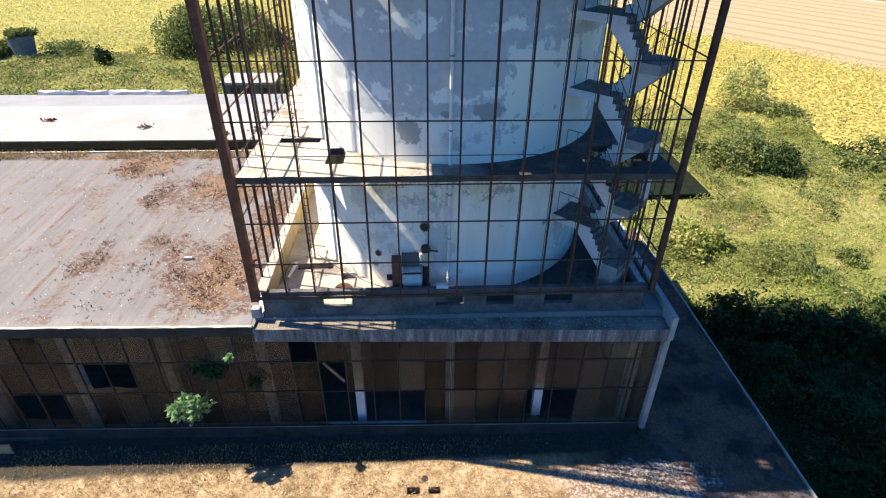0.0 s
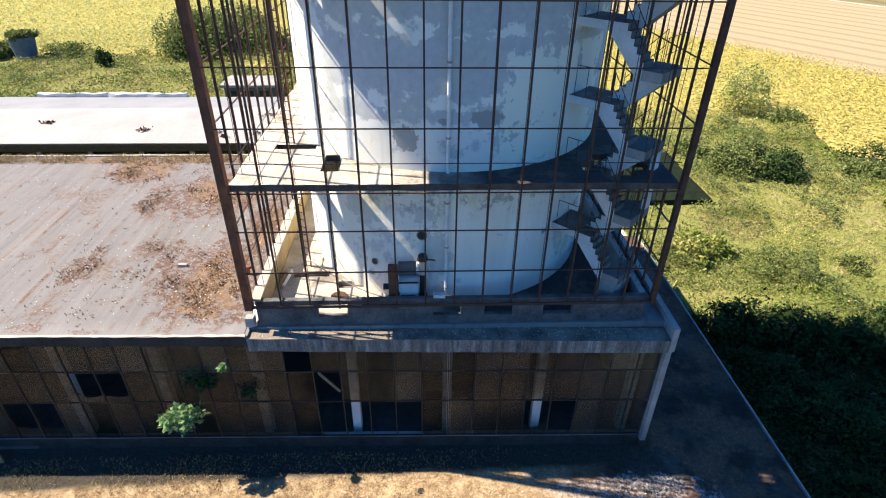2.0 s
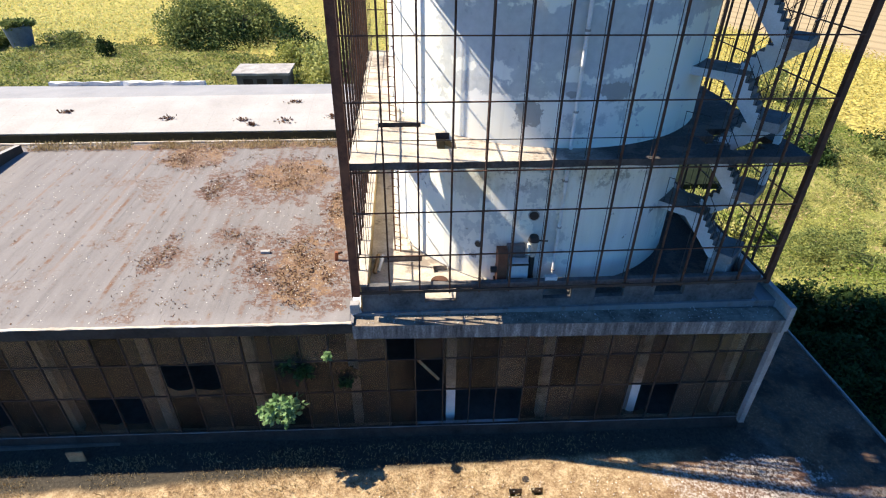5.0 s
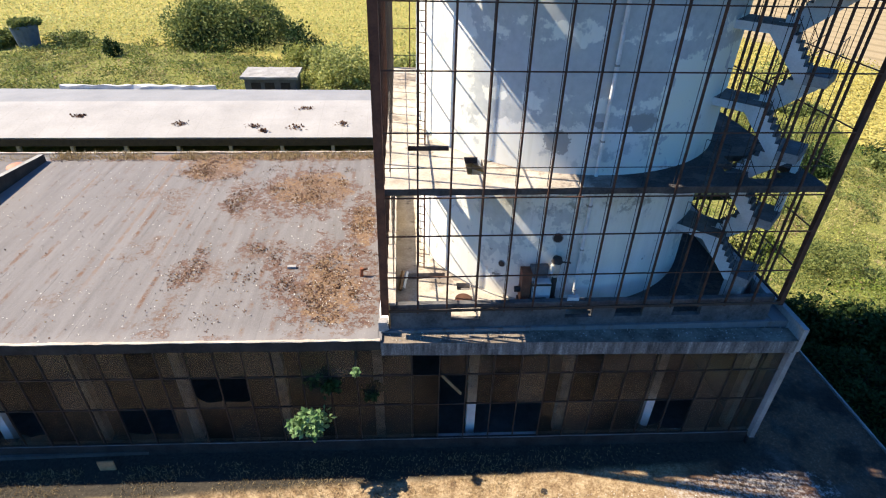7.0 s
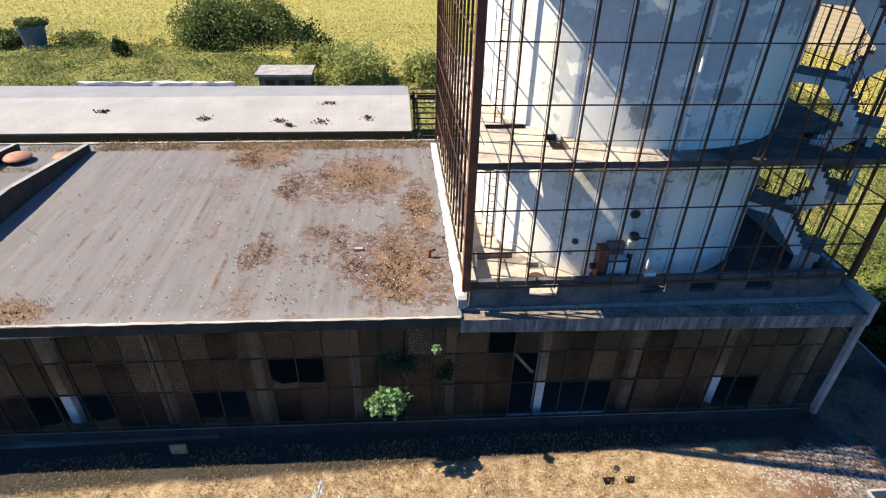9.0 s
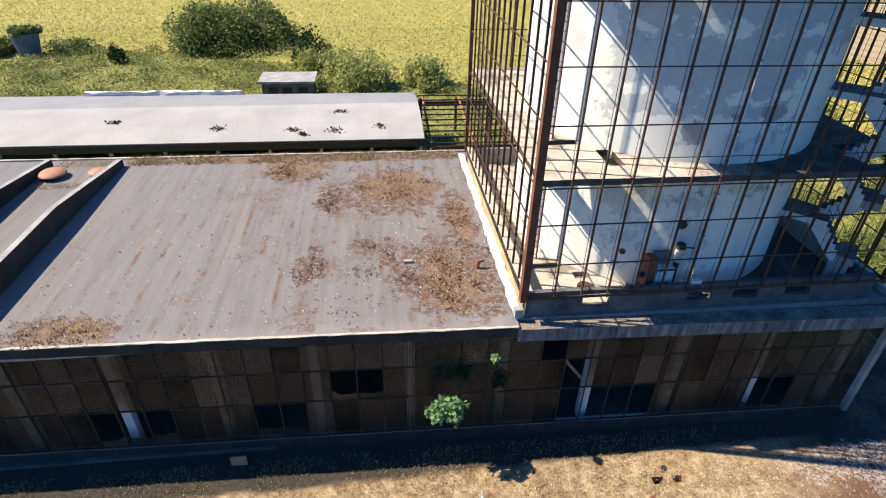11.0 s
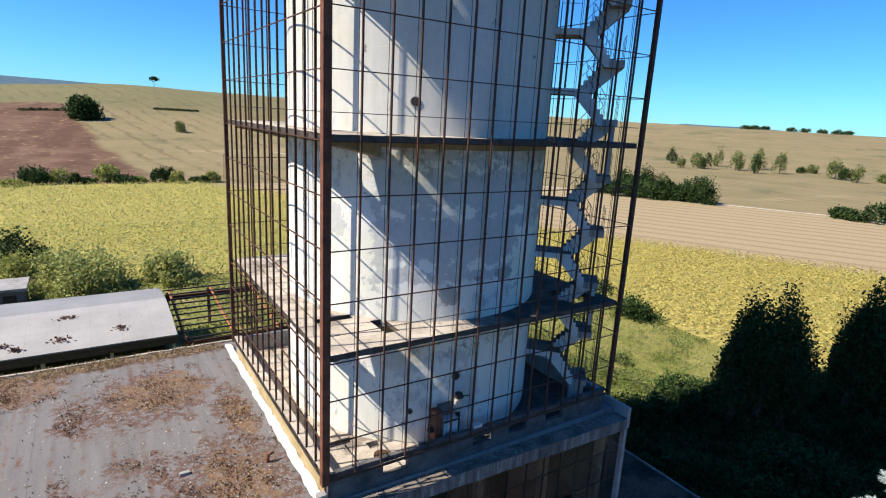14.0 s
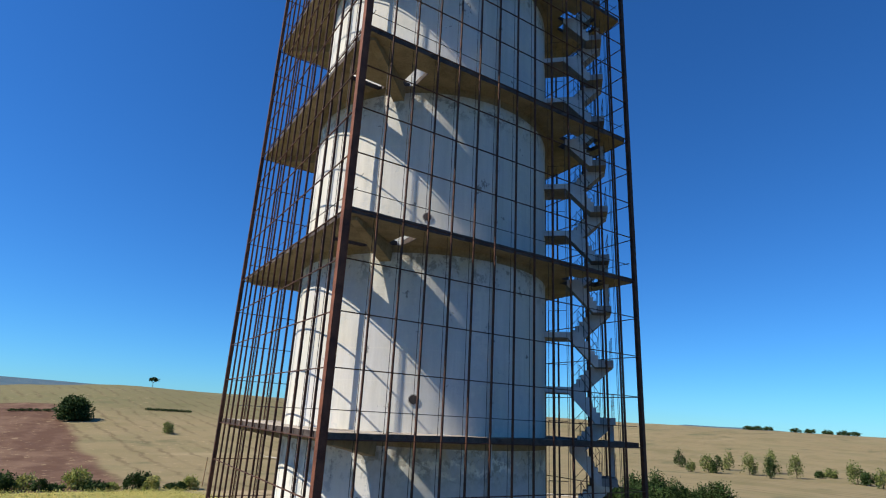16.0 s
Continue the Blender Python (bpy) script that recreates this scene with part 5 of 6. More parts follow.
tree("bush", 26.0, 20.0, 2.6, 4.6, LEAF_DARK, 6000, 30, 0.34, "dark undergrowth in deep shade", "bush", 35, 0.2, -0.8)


def cedar(x, y, h, r, n_limbs, seed, label, needle=0.24, dense=260, layers=4, open_=0.0):
    """A blue cedar: irregular flat sprays of short needles with gaps between the limbs."""
    rng = np.random.default_rng(seed)
    top = empty("blue_cedar", label, "tree", "", "", (x, y, 0))
    part("trunk", tube(bmesh.new(), (0, 0, -0.2), (0, 0, h * 0.97), 0.02 * h + 0.05, 0.02, 10), BARK, top)
    limbs = bmesh.new()
    out = []
    for k in range(n_limbs):
        t = (k + 0.5) / n_limbs
        z0 = h * (0.06 + 0.93 * t)
        reach = r * (1 - t) ** 0.8 * rng.uniform(0.55, 1.12) + 0.15
        a = k * 2.399 + rng.uniform(-0.5, 0.5)
        d = np.array([math.cos(a), math.sin(a), 0])
        s = np.array([-d[1], d[0], 0])
        rise = rng.uniform(-0.18, 0.22) + 0.35 * t
        tube(limbs, (0, 0, z0), tuple(d * reach * 0.95 + np.array([0, 0, z0 + rise * reach])), 0.008 * h * (1 - t) + 0.008, 0.006, 5)
        twigs = int(4 + reach * 3.2)
        for j in range(twigs):
            # side twigs, each a narrow feather of needles
            u0 = rng.uniform(0.15, 1.0) ** 0.7
            side = rng.choice((-1, 1))
            length = (0.42 * reach * (1.15 - u0) + 0.25) * rng.uniform(0.6, 1.2)
            way = d * 0.75 + s * side * rng.uniform(0.35, 0.9) + np.array([0, 0, rng.uniform(-0.25, 0.12)])
            way /= np.linalg.norm(way)
            root = d * u0 * reach + np.array([0, 0, z0 + rise * u0 * reach])
            m = int(dense * length * (0.3 + 0.7 * needle / 0.24)) // 4 + 6
            q = rng.uniform(0, 1, m)
            p = root + way * (q * length)[:, None]
            p[:, 2] -= 0.10 * length * q * q
            p += rng.normal(0, 0.05 * (needle / 0.24), p.shape)
            for _ in range(layers):
                out.append(flakes(p, needle, needle * 0.16, rng, 0.4, way * 0.9 + np.array([0, 0, 0.2])))
    part("branches", limbs, BARK, top)
    quads("needles", np.concatenate(out), CEDAR, top)


cedar(17.2, 7.9, 13.4, 8.2, 270, 41, "large silvery blue cedar in full sun", 0.19, 400, 4)
for x, y, h, r, seed in ((-10.75, 9.95, 15.7, 2.2, 42), (-11.5, 10.6, 15.1, 1.9, 43), (-7.4, 11.0, 12.0, 2.2, 44), (-6.0, 11.2, 10.8, 2.0, 45)):
    cedar(x, y, h, r, 70, seed, "slender silvery blue cedar in front of the terrace", 0.10, 240, 3)

# far trees on the hills
def far_tree(az, r, h, w, seed, label, leaf=LEAF_DARK, n=1100, base=-0.35):
    x, y = -10 + r * math.sin(radians(az)), 6 + r * math.cos(radians(az))
    tree("far_tree", x, y, h, w, leaf, n, 22 if n < 2000 else 45, 0.16 * w + 0.25 if n < 2000 else 0.15 * w, label, "tree", seed, 0.25, base, "trees on the far slopes")
far_tree(-0.5, 375, 13, 9.0, 51, "large dark round tree on the slope", LEAF_DARK, 6000, -0.5)
far_tree(6.8, 330, 6, 3.0, 52, "small lone tree on the slope", BUSHLEAF)
far_tree(5.3, 640, 10, 4.2, 53, "lone flat-topped tree on the ridge", LEAF_DARK, 1100, 0.45)
rr = np.random.default_rng(60)
for k in range(16):
    far_tree(-6.5 + 1.05 * k + rr.uniform(-.4, .4), 181 + rr.uniform(-2, 4), rr.uniform(1.5, 5.5), rr.uniform(1.5, 3.5), 60 + k, "hedge tree between crop and hill", LEAF_DARK if k % 3 else LEAF)
for k in range(14):
    far_tree(47.6 + 0.76 * k + rr.uniform(-.2, .2), 199 + rr.uniform(-4, 12), rr.uniform(6, 10) if k > 3 else rr.uniform(4, 7), rr.uniform(3.6, 5.6), 80 + k, "dark grove tree at the field track", LEAF_DARK, 2400, -0.5)
for k in range(16):
    far_tree(54.0 + 1.2 * k + rr.uniform(-.6, .6), 385 + rr.uniform(-15, 40), rr.uniform(4, 15), rr.uniform(2.6, 5.0), 100 + k, "tree in the line across the valley", LEAF_DARK if k % 3 == 0 else BUSHLEAF)
far_tree(68.6, 198, 4, 3.6, 130, "dark bush beside the field track")
far_tree(69.6, 196, 3.5, 3.5, 131, "dark bush beside the field track")
far_tree(71.0, 197, 6, 4.2, 132, "dark round bush beside the field track")
for k, az in enumerate((60.4, 61.2, 62.0, 64.0, 65.0, 66.2, 67.3, 68.0)):
    far_tree(az, 940 + 15 * (k % 3), 6, 7, 140 + k, "far tree on the ridge")

for k in range(7):
    far_tree(-4.6 + 0.55 * k, 408, 1.6 + 0.8 * (k == 5), 2.4, 160 + k, "low dark hedge on the slope", LEAF_DARK, 240)
for k in range(8):
    far_tree(5.2 + 0.45 * k, 425, 1.5, 2.4, 170 + k, "low dark hedge on the slope", LEAF_DARK, 240)
pole = empty("utility_pole", "thin weathered wooden pole at the field edge", "pole", "", "", (22.4, 191.0, 0))
pole.location.z = land(22.4, 191.0)
part("shaft", tube(bmesh.new(), (0, 0, -0.2), (0.3, 0, 8.2), 0.16, 0.11, 10), WOOD, pole)
part("cross_arm", box(bmesh.new(), -0.5, 1.0, -0.06, 0.06, 7.55, 7.67), WOOD, pole)

# ---- sunflowers, weeds, dry grass, litter ----
def crop_here(x, y):
    right = (x > 43.8) & (y > 20)
    back = (y > 105.5) | ((y + 0.45 * x > 84) & (y + 0.1 * x > 78))
    return (right | back) & (0.85 * x + 0.53 * y < 108.5) & (y < 182)


rng = np.random.default_rng(71)
gx, gy = np.meshgrid(np.arange(-125, 112, 0.66), np.arange(22, 182, 0.52))
gx, gy = gx.ravel() + rng.normal(0, 0.10, gx.size), gy.ravel() + rng.normal(0, 0.16, gx.size)
ok = crop_here(gx + rng.normal(0, 0.6, gx.size), gy + rng.normal(0, 0.6, gx.size)) & ((gy < 125) | (rng.random(gx.size) < 0.62))
gx, gy = gx[ok], gy[ok]
hgt = 1.25 + 0.25 * rng.random(gx.size)
thin = rng.random(gx.size) < 0.86
gx, gy, hgt = gx[thin], gy[thin], hgt[thin]
leaves = []
for k in range(5):
    p = np.column_stack([gx + rng.normal(0, 0.10, gx.size), gy + rng.normal(0, 0.05, gx.size), hgt * rng.uniform(0.35, 0.8, gx.size)])
    lean = np.column_stack([rng.normal(size=gx.size), rng.normal(size=gx.size), np.zeros(gx.size) - 0.2])
    leaves.append(flakes(p, 0.34, 0.27, rng, 1.3, lean))
tagged(quads("sunflower_leaves", np.concatenate(leaves), SUNLEAF), "dense field of yellowing sunflower plants", "sunflowers", "", "stuff")
keep = rng.random(gx.size) < np.where((gx < 25) & (gy > 80), 0.62, 0.97)
hx, hy, hz = gx[keep], gy[keep], hgt[keep]
u = np.column_stack([rng.normal(-0.1, 0.15, hx.size), np.ones(hx.size), rng.normal(0, 0.2, hx.size)])
w = np.column_stack([-0.75 * np.ones(hx.size), rng.normal(0, 0.25, hx.size), 0.65 * np.ones(hx.size)])
u /= np.linalg.norm(u, axis=1, keepdims=True)
w /= np.linalg.norm(w, axis=1, keepdims=True)
c = np.column_stack([hx, hy, hz])
s = 0.155 * rng.uniform(0.7, 1.25, (hx.size, 1))
tagged(quads("sunflower_heads", np.stack([c + u * s, c + w * s, c - u * s, c - w * s], axis=1), SUNHEAD), "yellow sunflower heads over the field", "sunflowers", "", "stuff")


def mounds(x, y):
    return np.array([max(0.0, noise.noise((a * 0.22, b * 0.22, 1.7)) + 0.5 * noise.noise((a * 0.7, b * 0.7, 4.0)) + 0.15) for a, b in zip(x, y)])


def weeds(n, x0, x1, y0, y1, size, seed, ok, tall=1.1, low=0.35):
    rng = np.random.default_rng(seed)
    x, y = rng.uniform(x0, x1, n), rng.uniform(y0, y1, n)
    m = ok(x, y)
    x, y = x[m], y[m]
    h = mounds(x, y)
    z = h * tall * rng.random(x.size) ** 0.5 + 0.03
    keep = rng.random(x.size) < low + h
    p = np.column_stack([x, y, z])[keep]
    lean = rng.normal(size=p.shape) * np.array([1, 1, 0.4]) + np.array([0, 0, 0.5])
    return flakes(p, size, size * 0.45, rng, 0.5, lean)


def patches(x, y, s, seed):
    return np.array([noise.noise((a * s, b * s, seed)) + 0.5 * noise.noise((a * s * 2.7, b * s * 2.7, seed + 3)) for a, b in zip(x, y)])


wild = lambda x, y: ~crop_here(x, y) & ~((x < 6.9) & (y > 14.0) & (y < 38)) & ~((x < 12.6) & (y > 16.6) & (y < 38)) & ~((x < -8) & (y > 51) & (y < 66)) & ~((x > 5.0) & (x < 10.0) & (y < 13.1)) & ~((x > 12.4) & (x < 14.4) & (y > 25) & (y < 46)) & ~((x > 13.6) & (x < 24.1) & (y > 48.4) & (y < 60.2))
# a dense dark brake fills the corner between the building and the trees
# its edge follows the tower's shadow, whose dark it paints in
shaded_brake = lambda x, y: wild(x, y) & (y + 0.8 * patches(x, y, 0.2, 6.1) < 36.0 - 0.227 * x) & (x > 14.2) & (x < 44)
lawn = lambda x, y: wild(x, y) & ~((y < 35.4 - 0.227 * x) & (x > 14.2) & (x < 44))
verge = lambda x, y: lawn(x, y) & (((x - 20.0) / 5.6) ** 2 + ((y - 38.6) / 3.2) ** 2 + 0.9 * patches(x, y, 0.3, 8.2) < 1.0)
bleached = lambda x, y: lawn(x, y) & (((x - 23.4) / 3.0) ** 2 + ((y - 44.6) / 1.9) ** 2 + 0.9 * patches(x, y, 0.4, 9.2) < 1.0)
rank = lambda x, y: lawn(x, y) & (patches(x, y * 2.0, 0.07, 5.4) > -0.12)
shrubby = lambda x, y: lawn(x, y) & (patches(x, y, 0.16, 2.4) > 0.10)
tagged(quads("weeds", np.concatenate([weeds(380000, 12.6, 50, 8, 76, 0.17, 72, lawn), weeds(90000, -80, 45, 64, 108, 0.38, 73, lawn), weeds(26000, -10, 16, 36, 66, 0.4, 74, lawn), weeds(60000, 4, 16, 6, 18, 0.12, 75, lawn)]), LEAF), "rank green weeds and grass tufts", "weeds", "", "stuff")
tagged(quads("thicket", weeds(150000, 14, 44, 6, 36, 0.30, 172, shaded_brake, 2.8, 0.6), LEAF_DARK), "dense green thicket beside the building, darkened for the tower's shadow", "thicket", "", "stuff")
tagged(quads("shrubs", np.concatenate([weeds(110000, 14, 46, 30, 76, 0.24, 173, shrubby, 2.5, 0.4), weeds(60000, -80, 45, 66, 106, 0.40, 174, shrubby, 2.2, 0.4), weeds(60000, -80, -2, 66, 106, 0.34, 176, rank, 1.4, 0.3), weeds(40000, 14, 27, 34, 44, 0.20, 175, verge, 2.6, 0.35)]), BUSHLEAF), "low olive-green shrubs among the weeds", "shrubs", "", "stuff")
rng = np.random.default_rng(76)
dry = np.concatenate([weeds(9000, 12.6, 46, 8, 75, 0.26, 77, lawn), weeds(16000, -80, 40, 66, 106, 0.4, 78, lawn), weeds(16000, 4, 16, 6, 18, 0.16, 79, lawn), weeds(9000, 19, 28, 41, 48, 0.20, 80, bleached)])
tagged(quads("dry_weeds", dry, STRAW), "dry straw-coloured weed stalks among the green", "weeds", "", "stuff")


def tufts(n, xs, ys, z, length, seed, dens):
    rng = np.random.default_rng(seed)
    x, y = rng.uniform(*xs, n), rng.uniform(*ys, n)
    m = np.array([dens(a, b) for a, b in zip(x, y)]) > rng.random(n)
    p = np.column_stack([x, y, np.full(n, z)])[m]
    lean = np.array([0, 0, 1.0]) + rng.normal(size=p.shape) * np.array([0.5, 0.5, 0.1])
    return flakes(p, length, length * 0.13, rng, 0.0, lean)


def terrace_growth(x, y):
    n = noise.noise((x * 0.5, y * 0.5, 0)) + 0.5 * noise.noise((x * 1.7, y * 1.7, 3))
    edge = 1.0 if x < -6.5 else max(0.0, 1 - max(0.0, x + 3) / 6 - max(0.0, 16.6 - y) * 0.8)
    return (0.45 + n) * edge


tagged(quads("dry_grass", np.concatenate([
    tufts(60000, (-30, 4), (14.7, 20.3), DECK_Z, 0.15, 78, terrace_growth),
    tufts(4200, (-26.8, -8.6), (35.6, 36.5), ROOF_Z, 0.30, 79, lambda x, y: 0.55 + noise.noise((x * 0.6, 0, 0))),
    tufts(9000, (-26, -8.6), (20.8, 36.4), ROOF_Z + 0.01, 0.10, 80, lambda x, y: 0.9 if ((x + 10.2) / 1.2) ** 2 + ((y - 23.8) / 2.2) ** 2 < 1 + noise.noise((x, y, 0)) or ((x + 12.0) / 1.8) ** 2 + ((y - 32.0) / 1.8) ** 2 < 1 + noise.noise((x, y, 1)) or (y > 35.3) else 0.0),
    tufts(2600, (-30.4, -27.2), (32.9, 36.4), ROOF_Z, 0.16, 82, lambda x, y: 0.9 if y > 35.5 or y < 33.5 else 0.0),
    tufts(700, (-26, -22.4), (20.8, 22.3), ROOF_Z, 0.16, 81, lambda x, y: 0.9)]), STRAW), "dry straw-coloured grass on the roofs", "grass", "", "stuff")


def litter_here(x, y):
    n = noise.noise((x * 0.8, y * 0.8, 2)) + 0.7 * noise.noise((x * 2.3, y * 2.3, 5)) + 0.5 * noise.noise((x * 5.5, y * 5.5, 8))
    d = -1.0
    for cx, cy, rx, ry in ((-12.3, 31.6, 2.4, 2.7), (-15.2, 30.9, 1.0, 1.6), (-17.4, 34.2, 2.2, 2.0), (-10.4, 24.0, 2.0, 3.3), (-12.0, 23.9, 0.9, 1.4), (-15.9, 24.9, 0.85, 1.6), (-13.8, 26.4, 0.8, 0.65), (-9.4, 28.6, 0.8, 2.6), (-24.4, 21.5, 2.0, 1.0)):
        d = max(d, 0.58 - ((x - cx) / rx) ** 2 - ((y - cy) / ry) ** 2)
    seam = abs((x + 27.1) % 1.04 - 0.52) > 0.36
    spots = (0.25 if seam else -0.05) + 0.9 * noise.noise((x * 0.3, y * 0.22, 5)) - max(0.0, (-14 - x) * 0.12)
    return max(0.9 * d + 0.9 * n, 0.55 * spots + 0.55 * n - 0.2, 0.006)


rng = np.random.default_rng(82)
x, y = rng.uniform(-26.8, -8.4, 130000), rng.uniform(20.9, 36.4, 130000)
m = np.array([litter_here(a, b) for a, b in zip(x, y)]) > rng.random(x.size)
p = np.column_stack([x, y, np.full(x.size, ROOF_Z + 0.02)])[m]
kind_of = rng.random(len(p))
tagged(quads("leaf_litter", flakes(p[kind_of < 0.74], 0.085, 0.06, rng, 1.3), LITTER), "brown leaf litter and dead moss on the roof", "litter", "", "stuff")
tagged(quads("dry_moss", flakes(p[(kind_of >= 0.74) & (kind_of < 0.92)], 0.10, 0.05, rng, 1.0), DRYMOSS), "straw-coloured dry moss on the roof", "moss", "", "stuff")
tagged(quads("pale_flakes", flakes(p[kind_of >= 0.92], 0.06, 0.045, rng, 1.5), CHALK), "pale weathered flakes on the roof", "flakes", "", "stuff")
x, y = rng.uniform(-26, -8.6, 1100), rng.uniform(20.9, 36, 1100)
p = np.column_stack([x, y, np.full(x.size, ROOF_Z + 0.03)])
x, y = rng.uniform(-8, 7, 1100), 14.8 + 3.6 * rng.random(1100)
m = (x < 6.4) | (y > 17.1)
p = np.concatenate([p, np.column_stack([x, y, np.full(x.size, DECK_Z + 0.04)])[m]])
x, y = rng.uniform(-8, 6.4, 420), rng.uniform(20.3, 21.05, 420)
m = y > 20.28 + (6.7 - x) * 0.02095
p = np.concatenate([p, np.column_stack([x, y, 9.81 - (x + 8.3) * 0.0115])[m]])
tagged(quads("mortar_chips", flakes(p, 0.06, 0.04, rng, 1.2), CHALK), "small pale mortar chips scattered on the roofs", "chips", "", "stuff")

beam = bmesh.new()
bar(beam, (-6.12, 20.95, 7.7), (-5.38, 20.9, 6.75), 0.09)
tagged(part("fallen_beam", beam, WOOD, None), "weathered wooden beam leaning behind a missing pane", "beam")

# fig plants growing out of the broken front
def fig(x, y, z, r, n, seed, label, leaf=LEAF_FIG):
    rng = np.random.default_rng(seed)
    top = empty("fig_plant", label, "plant", "", "", (x, GY + 0.3, z))
    bm = bmesh.new()
    for k in range(6):
        tube(bm, (0, 0.1, -r * 0.6), (rng.uniform(-r, r) * 0.6, y - GY - 0.3 + rng.uniform(-0.2, 0.2), rng.uniform(-0.3, 0.5) * r), 0.022, 0.008, 5)
    part("stem", bm, BARK, top)
    quads("leaves", crown(rng, n, 0, y - GY - 0.3, 0, r, r * 0.75, r * 0.8, 14, 0.2, 0.16, 0.7), leaf, top)
fig(-10.95, 19.70, 6.75, 0.74, 620, 91, "bright green fig bush growing out of the glazed front")
fig(-9.2, 20.08, 8.85, 0.13, 34, 92, "small fig sprig under the roof edge")
fig(-10.4, 20.95, 7.6, 0.75, 420, 93, "dark shaded fig bush behind the glazing", LEAF_DARK)
fig(-8.7, 20.9, 7.0, 0.45, 190, 94, "dark shaded fig sprig behind a pane", LEAF_DARK)

# ---- things at the foot of the tower ----
machine = empty("old_pump_set", "rusty pump set with a pale tank and a wheel valve", "machine", "", "", (-2.75, 21.75, 10.1))
part("base_frame", box(bmesh.new(), -0.65, 0.75, -0.25, 0.3, 0, 0.45, 0.3, 0.01), RUST, machine)
tank = part("tank", box(bmesh.new(), -0.25, 0.42, -0.22, 0.28, 0.55, 1.32, 0.22, 0.012), PALE, machine, "dirty pale tank")
part("tank_band", box(bmesh.new(), -0.26, 0.43, -0.235, -0.221, 1.22, 1.30), DARKSTEEL, tank)
part("tank_band", box(bmesh.new(), -0.20, 0.30, -0.235, -0.221, 0.62, 0.72), RUST, tank)
motor = part("motor", box(bmesh.new(), -0.62, -0.30, -0.2, 0.25, 0.45, 1.75, 0.2, 0.012), RUSTRED, machine, "rusty motor casing")
part("shaft_end", tube(bmesh.new(), (-0.82, 0.0, 0.95), (-0.62, 0.0, 0.95), 0.11, None, 12), DARKSTEEL, motor)
part("control_box", box(bmesh.new(), -0.28, 0.35, 0.1, 0.3, 1.34, 1.82, 0.2, 0.008), GREY, machine)
riser = part("riser_pipe", tube(bmesh.new(), (0.58, 0.05, 0.0), (0.58, 0.05, 1.45), 0.10, None, 12), DARKSTEEL, machine, "dark riser pipe")
part("riser_sleeve", tube(bmesh.new(), (0.58, 0.05, 1.45), (0.58, 0.05, 2.05), 0.12, 0.17, 14), SLAB, riser)
part("riser_cap", tube(bmesh.new(), (0.58, 0.05, 2.051), (0.58, 0.05, 2.22), 0.20, 0.15, 14), DARKSTEEL, riser)
part("lever", tube(bmesh.new(), (0.58, 0.05, 2.06), (1.02, -0.1, 2.10), 0.028, None, 8), DARKSTEEL, machine)
part("valve_pipe", tube(bmesh.new(), (0.42, 0.0, 1.55), (0.42, 0.0, 1.95), 0.06, None, 10), WHITEPAINT, machine, "white valve pipe")

tray = empty("cable_ladder", "rusty vertical cable ladder beside the silo", "cable ladder")
rung = to_mesh("rung", tube(bmesh.new(), (-6.88, 24.62, 0), (-6.66, 24.50, 0), 0.014, None, 5))
for z0, z1 in [(10.11, LEVELS[0] - 0.1)] + [(a + 0.16, a + 6.9) for a in LEVELS[:-1]]:
    for x, y in ((-6.88, 24.62), (-6.66, 24.50)):
        part("side_rail", box(bmesh.new(), x - 0.025, x + 0.025, y - 0.03, y + 0.03, z0, z1), RUSTRED, tray)
    for k in range(int((z1 - z0) / 0.32)):
        link("rung", rung, RUST, tray).location = (0, 0, z0 + 0.2 + 0.32 * k)
for k, (x0, y0, x1, y1, m) in enumerate(((-7.5, 23.1, -7.35, 24.1, WHITEPAINT), (-7.62, 23.0, -7.5, 24.0, WOOD))):
    b = bmesh.new()
    bar(b, (x0, y0, 10.16), (x1, y1, 10.2 + 0.1 * k), 0.11)
    tagged(part("timber_batten", b, m, None), "pale timber batten lying on the tower floor", "batten", "battens on the floor")
hs = bmesh.new()
tube(hs, (-5.28, 22.35, 10.11), (-5.28, 22.35, 10.20), 0.31, None, 24)
tagged(part("manhole_cover", hs, RUST, None), "round rusty manhole cover on the tower floor", "manhole cover")
cable = bmesh.new()
pts = [Vector((-6.3 + 3.4 * t, 22.9 - 1.0 * t, 10.25 + 1.2 * (1 - t) ** 2)) for t in [i / 14 for i in range(15)]]
hoops = []
for i, p in enumerate(pts):
    way = (pts[min(i + 1, 14)] - pts[max(i - 1, 0)]).to_track_quat("Z", "Y").to_matrix()
    hoops.append([cable.verts.new(p + way @ Vector((0.022 * math.cos(k * math.pi / 4), 0.022 * math.sin(k * math.pi / 4), 0))) for k in range(8)])
for a, b in zip(hoops, hoops[1:]):
    for k in range(8):
        cable.faces.new([a[k], a[(k + 1) % 8], b[(k + 1) % 8], b[k]]).smooth = True
cable.faces.new(hoops[0][::-1]), cable.faces.new(hoops[-1])
tagged(part("hose", cable, CONCRETE, None), "thin grey hose sagging to the floor", "hose")
for k, (x, z, s) in enumerate(((-1.6, 10.72, 0.14),)):
    tagged(part("broken_block", box(bmesh.new(), x - 0.2, x + 0.2, 21.12, 21.28, 10.96, 10.96 + s, 0.1, 0.012), PALE, None), "broken pale block on the plinth wall", "block", "blocks on the plinth")

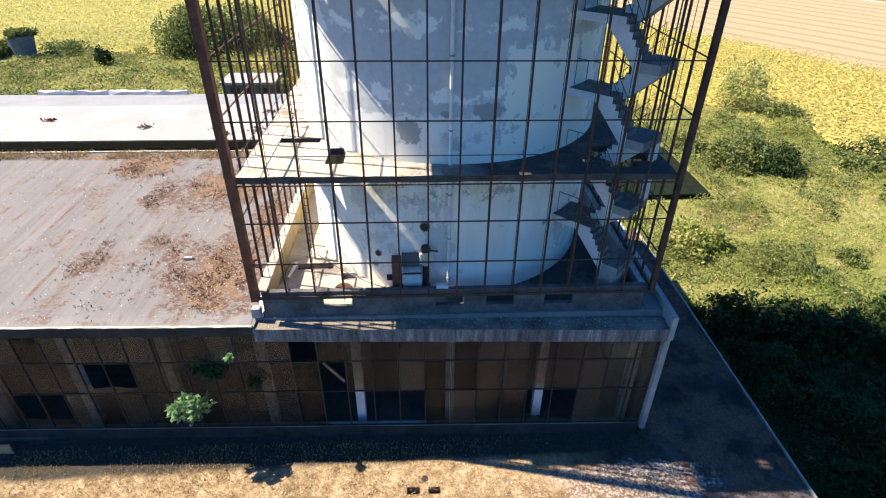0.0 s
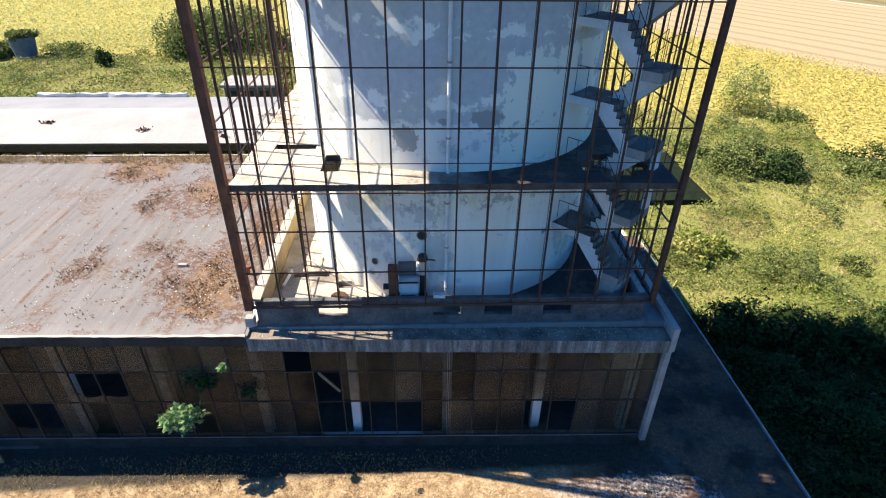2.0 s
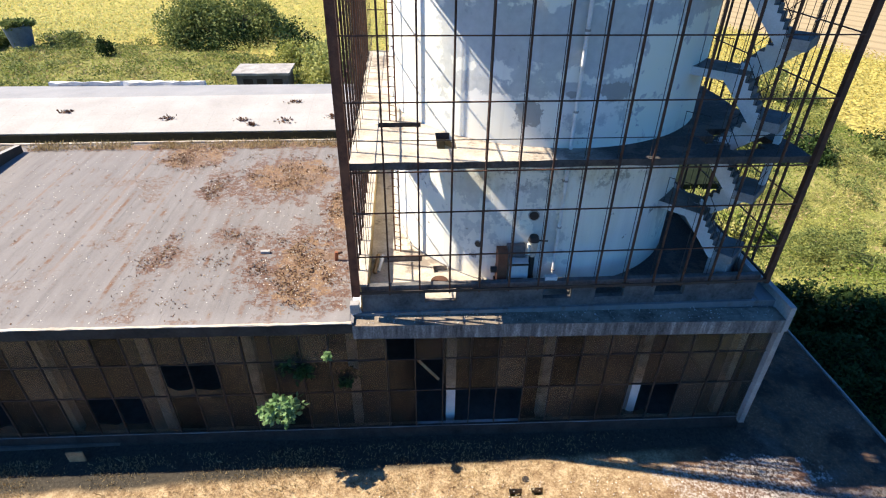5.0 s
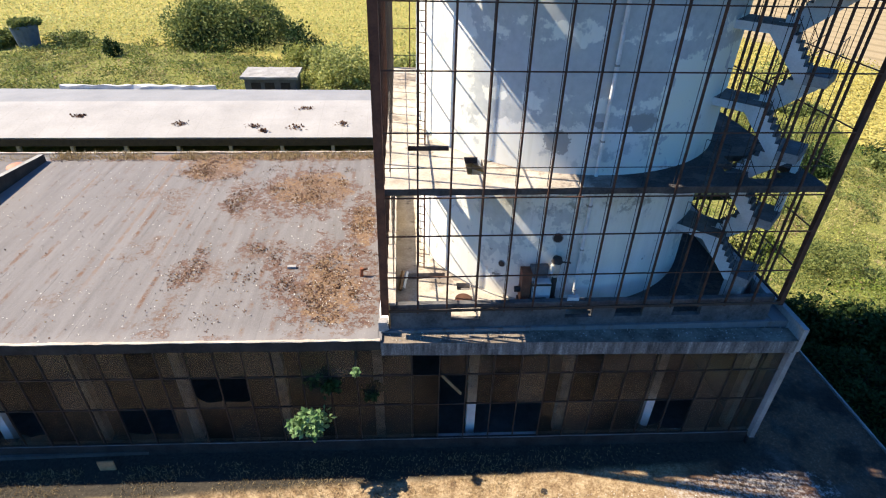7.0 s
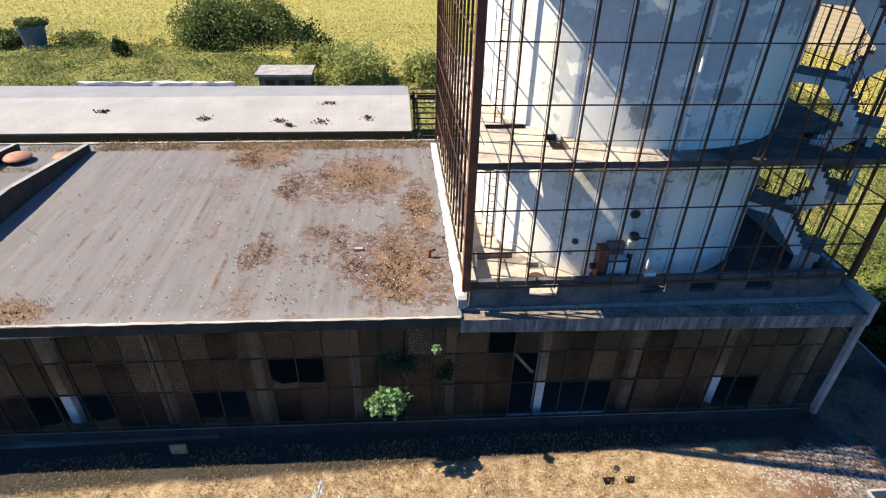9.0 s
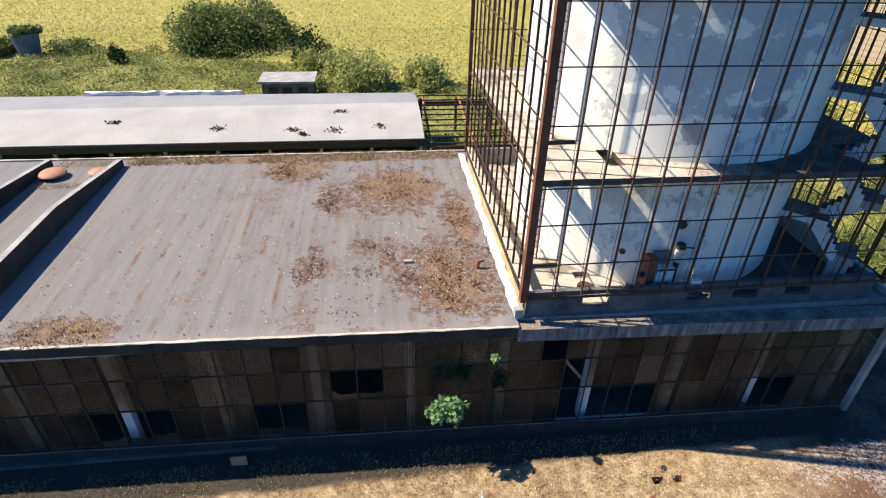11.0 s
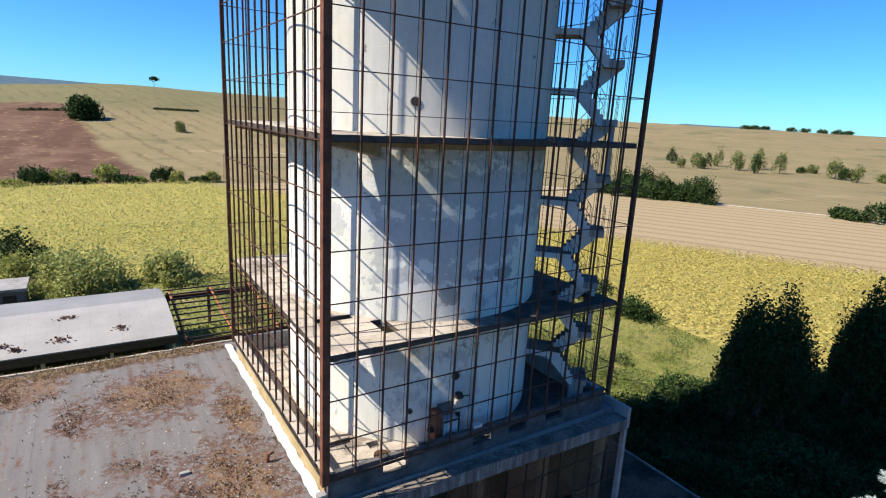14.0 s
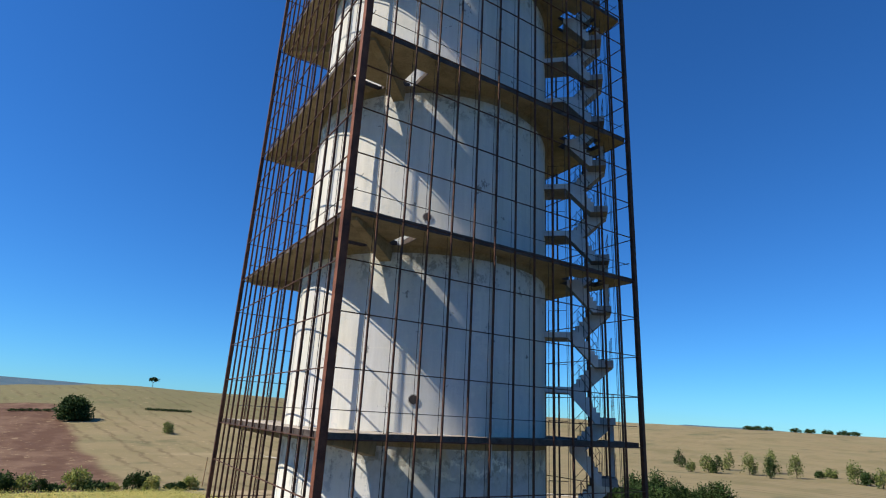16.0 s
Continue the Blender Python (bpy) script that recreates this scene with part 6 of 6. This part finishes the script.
# ---- loose things on the roofs ----
tagged(part("brick", box(bmesh.new(), -12.14, -11.80, 24.87, 25.02, ROOF_Z + 0.02, ROOF_Z + 0.11, 0.1, 0.006), CONCRETE, None), "pale brick lying on the roof", "brick")
vent = empty("roof_outlet", "broken rusty pipe stub on the mossy roof", "pipe", "", "", (-9.15, 24.3, ROOF_Z))
b = bmesh.new()
tube(b, (0, 0, 0), (0.03, 0, 0.38), 0.07, None, 12)
part("stub", b, RUSTRED, vent)
b = bmesh.new()
tube(b, (0.03, 0, 0.30), (0.26, 0.05, 0.34), 0.05, None, 10)
part("elbow", b, RUST, vent)
def dome(x, y, size, label):
    """A shallow round cap with a rim over a short kerb ring."""
    cap = empty("roof_dome", label, "dome", "domes on the far roof", "", (x, y, ROOF_Z))
    cap.scale = (size, size, size)
    # the ring is black to stand for the shadow gap under the cap
    ring = bmesh.new()
    tube(ring, (0, 0, 0), (0, 0, 0.22), 0.46, None, 20)
    part("kerb_ring", ring, SHADE_BLACK, cap)
    shell = bmesh.new()
    rows = [[shell.verts.new((r * math.cos(a), r * math.sin(a), z)) for a in (math.tau * k / 28 for k in range(28))] for r, z in ((0.50, 0.225), (0.70, 0.20), (0.71, 0.235), (0.66, 0.30), (0.52, 0.39), (0.34, 0.45), (0.14, 0.48))]
    for low, high in zip(rows, rows[1:]):
        for k in range(28):
            shell.faces.new([low[k], low[(k + 1) % 28], high[(k + 1) % 28], high[k]])
    shell.faces.new(rows[-1]), shell.faces.new(rows[0][::-1])
    part("cap", shell, DOME, cap)


dome(-29.9, 34.35, 0.95, "faded orange round dome on the far roof")
dome(-27.75, 34.55, 0.70, "faded orange round dome beside the fire wall")

bag = bmesh.new()
bmesh.ops.create_icosphere(bag, subdivisions=3, radius=0.26)
for v in bag.verts:
    v.co = Vector((v.co.x * 1.25, v.co.y * 0.9, max(-0.13, v.co.z * 0.62))) * (1 + 0.22 * noise.noise(v.co * 5))
    v.co += Vector((-3.45, 16.25, DECK_Z + 0.13))
tagged(part("plastic_sack", bag, PALE, None), "crumpled white plastic sack on the terrace", "sack")
tagged(part("timber_plank", box(bmesh.new(), 2.45, 2.72, 14.3, 15.45, DECK_Z + 0.075, DECK_Z + 0.16, 0.3, 0.01), WOOD, None), "orange-brown plank over the terrace edge", "plank")
rack = empty("broken_rack", "rusty angle-iron rack fallen on the terrace", "rack")
for a, b2 in (((-4.7, 16.7, 0.06), (-3.45, 17.1, 0.5)), ((-3.45, 17.1, 0.5), (-3.75, 15.3, 0.06)), ((-4.7, 16.7, 0.06), (-3.75, 15.3, 0.06)), ((-3.45, 17.1, 0.5), (-3.45, 17.15, 0.02))):
    part("angle_iron", bar(bmesh.new(), (a[0], a[1], DECK_Z + a[2]), (b2[0], b2[1], DECK_Z + b2[2]), 0.05), RUSTRED, rack)
# a solid dark disc stands for the unlit drain hole
b = bmesh.new()
tube(b, (-2.32, 18.5, DECK_Z - 0.05), (-2.32, 18.5, DECK_Z + 0.02), 0.13, None, 14)
tagged(part("drain_mouth", b, DARKSTEEL, None), "small dark drain mouth in the terrace", "drain")
b = bmesh.new()
tube(b, (-9.5, 16.4, DECK_Z), (-9.5, 16.4, DECK_Z + 0.55), 0.035, None, 10)
tagged(part("marker_pipe", b, WHITEPAINT, None), "short white pipe standing on the terrace", "pipe")

board = box(bmesh.new(), -19.15, -18.55, 20.22, 20.27, DECK_Z + 0.01, DECK_Z + 0.52, 0.2, 0.006)
tagged(part("timber_board", board, WOOD, None), "weathered yellow-brown board standing on the terrace against the sill", "board")

# ---- ground round the building ----
yard = plate(lines(5.2, 10.2, 0.5), lines(8.0, 13.2, 0.5), lambda x, y: y < 13.1 - max(0.0, x - 9.2) * 1.6 - max(0.0, 7.2 - x) * 0.25, -0.1, 0.03, 0.04)
setting(part("concrete_yard", yard, YARD, None), "worn pale concrete yard", "pavement")
setting(part("side_path", box(bmesh.new(), 12.45, 14.4, 26.0, 46.0, -0.1, 0.04, 1.0, 0.03), PALE, None), "narrow pale concrete path beside the building", "path")

# low flat block in a near-black green among the weeds
dark_shape = block("tarred_roof", (14.0, 23.8, 48.8, 60.0, 0.0, 0.5), NEAR_BLACK, None, "", 1.5, 0.02)
tagged(dark_shape, "low flat near-black block among the weeds", "roof")
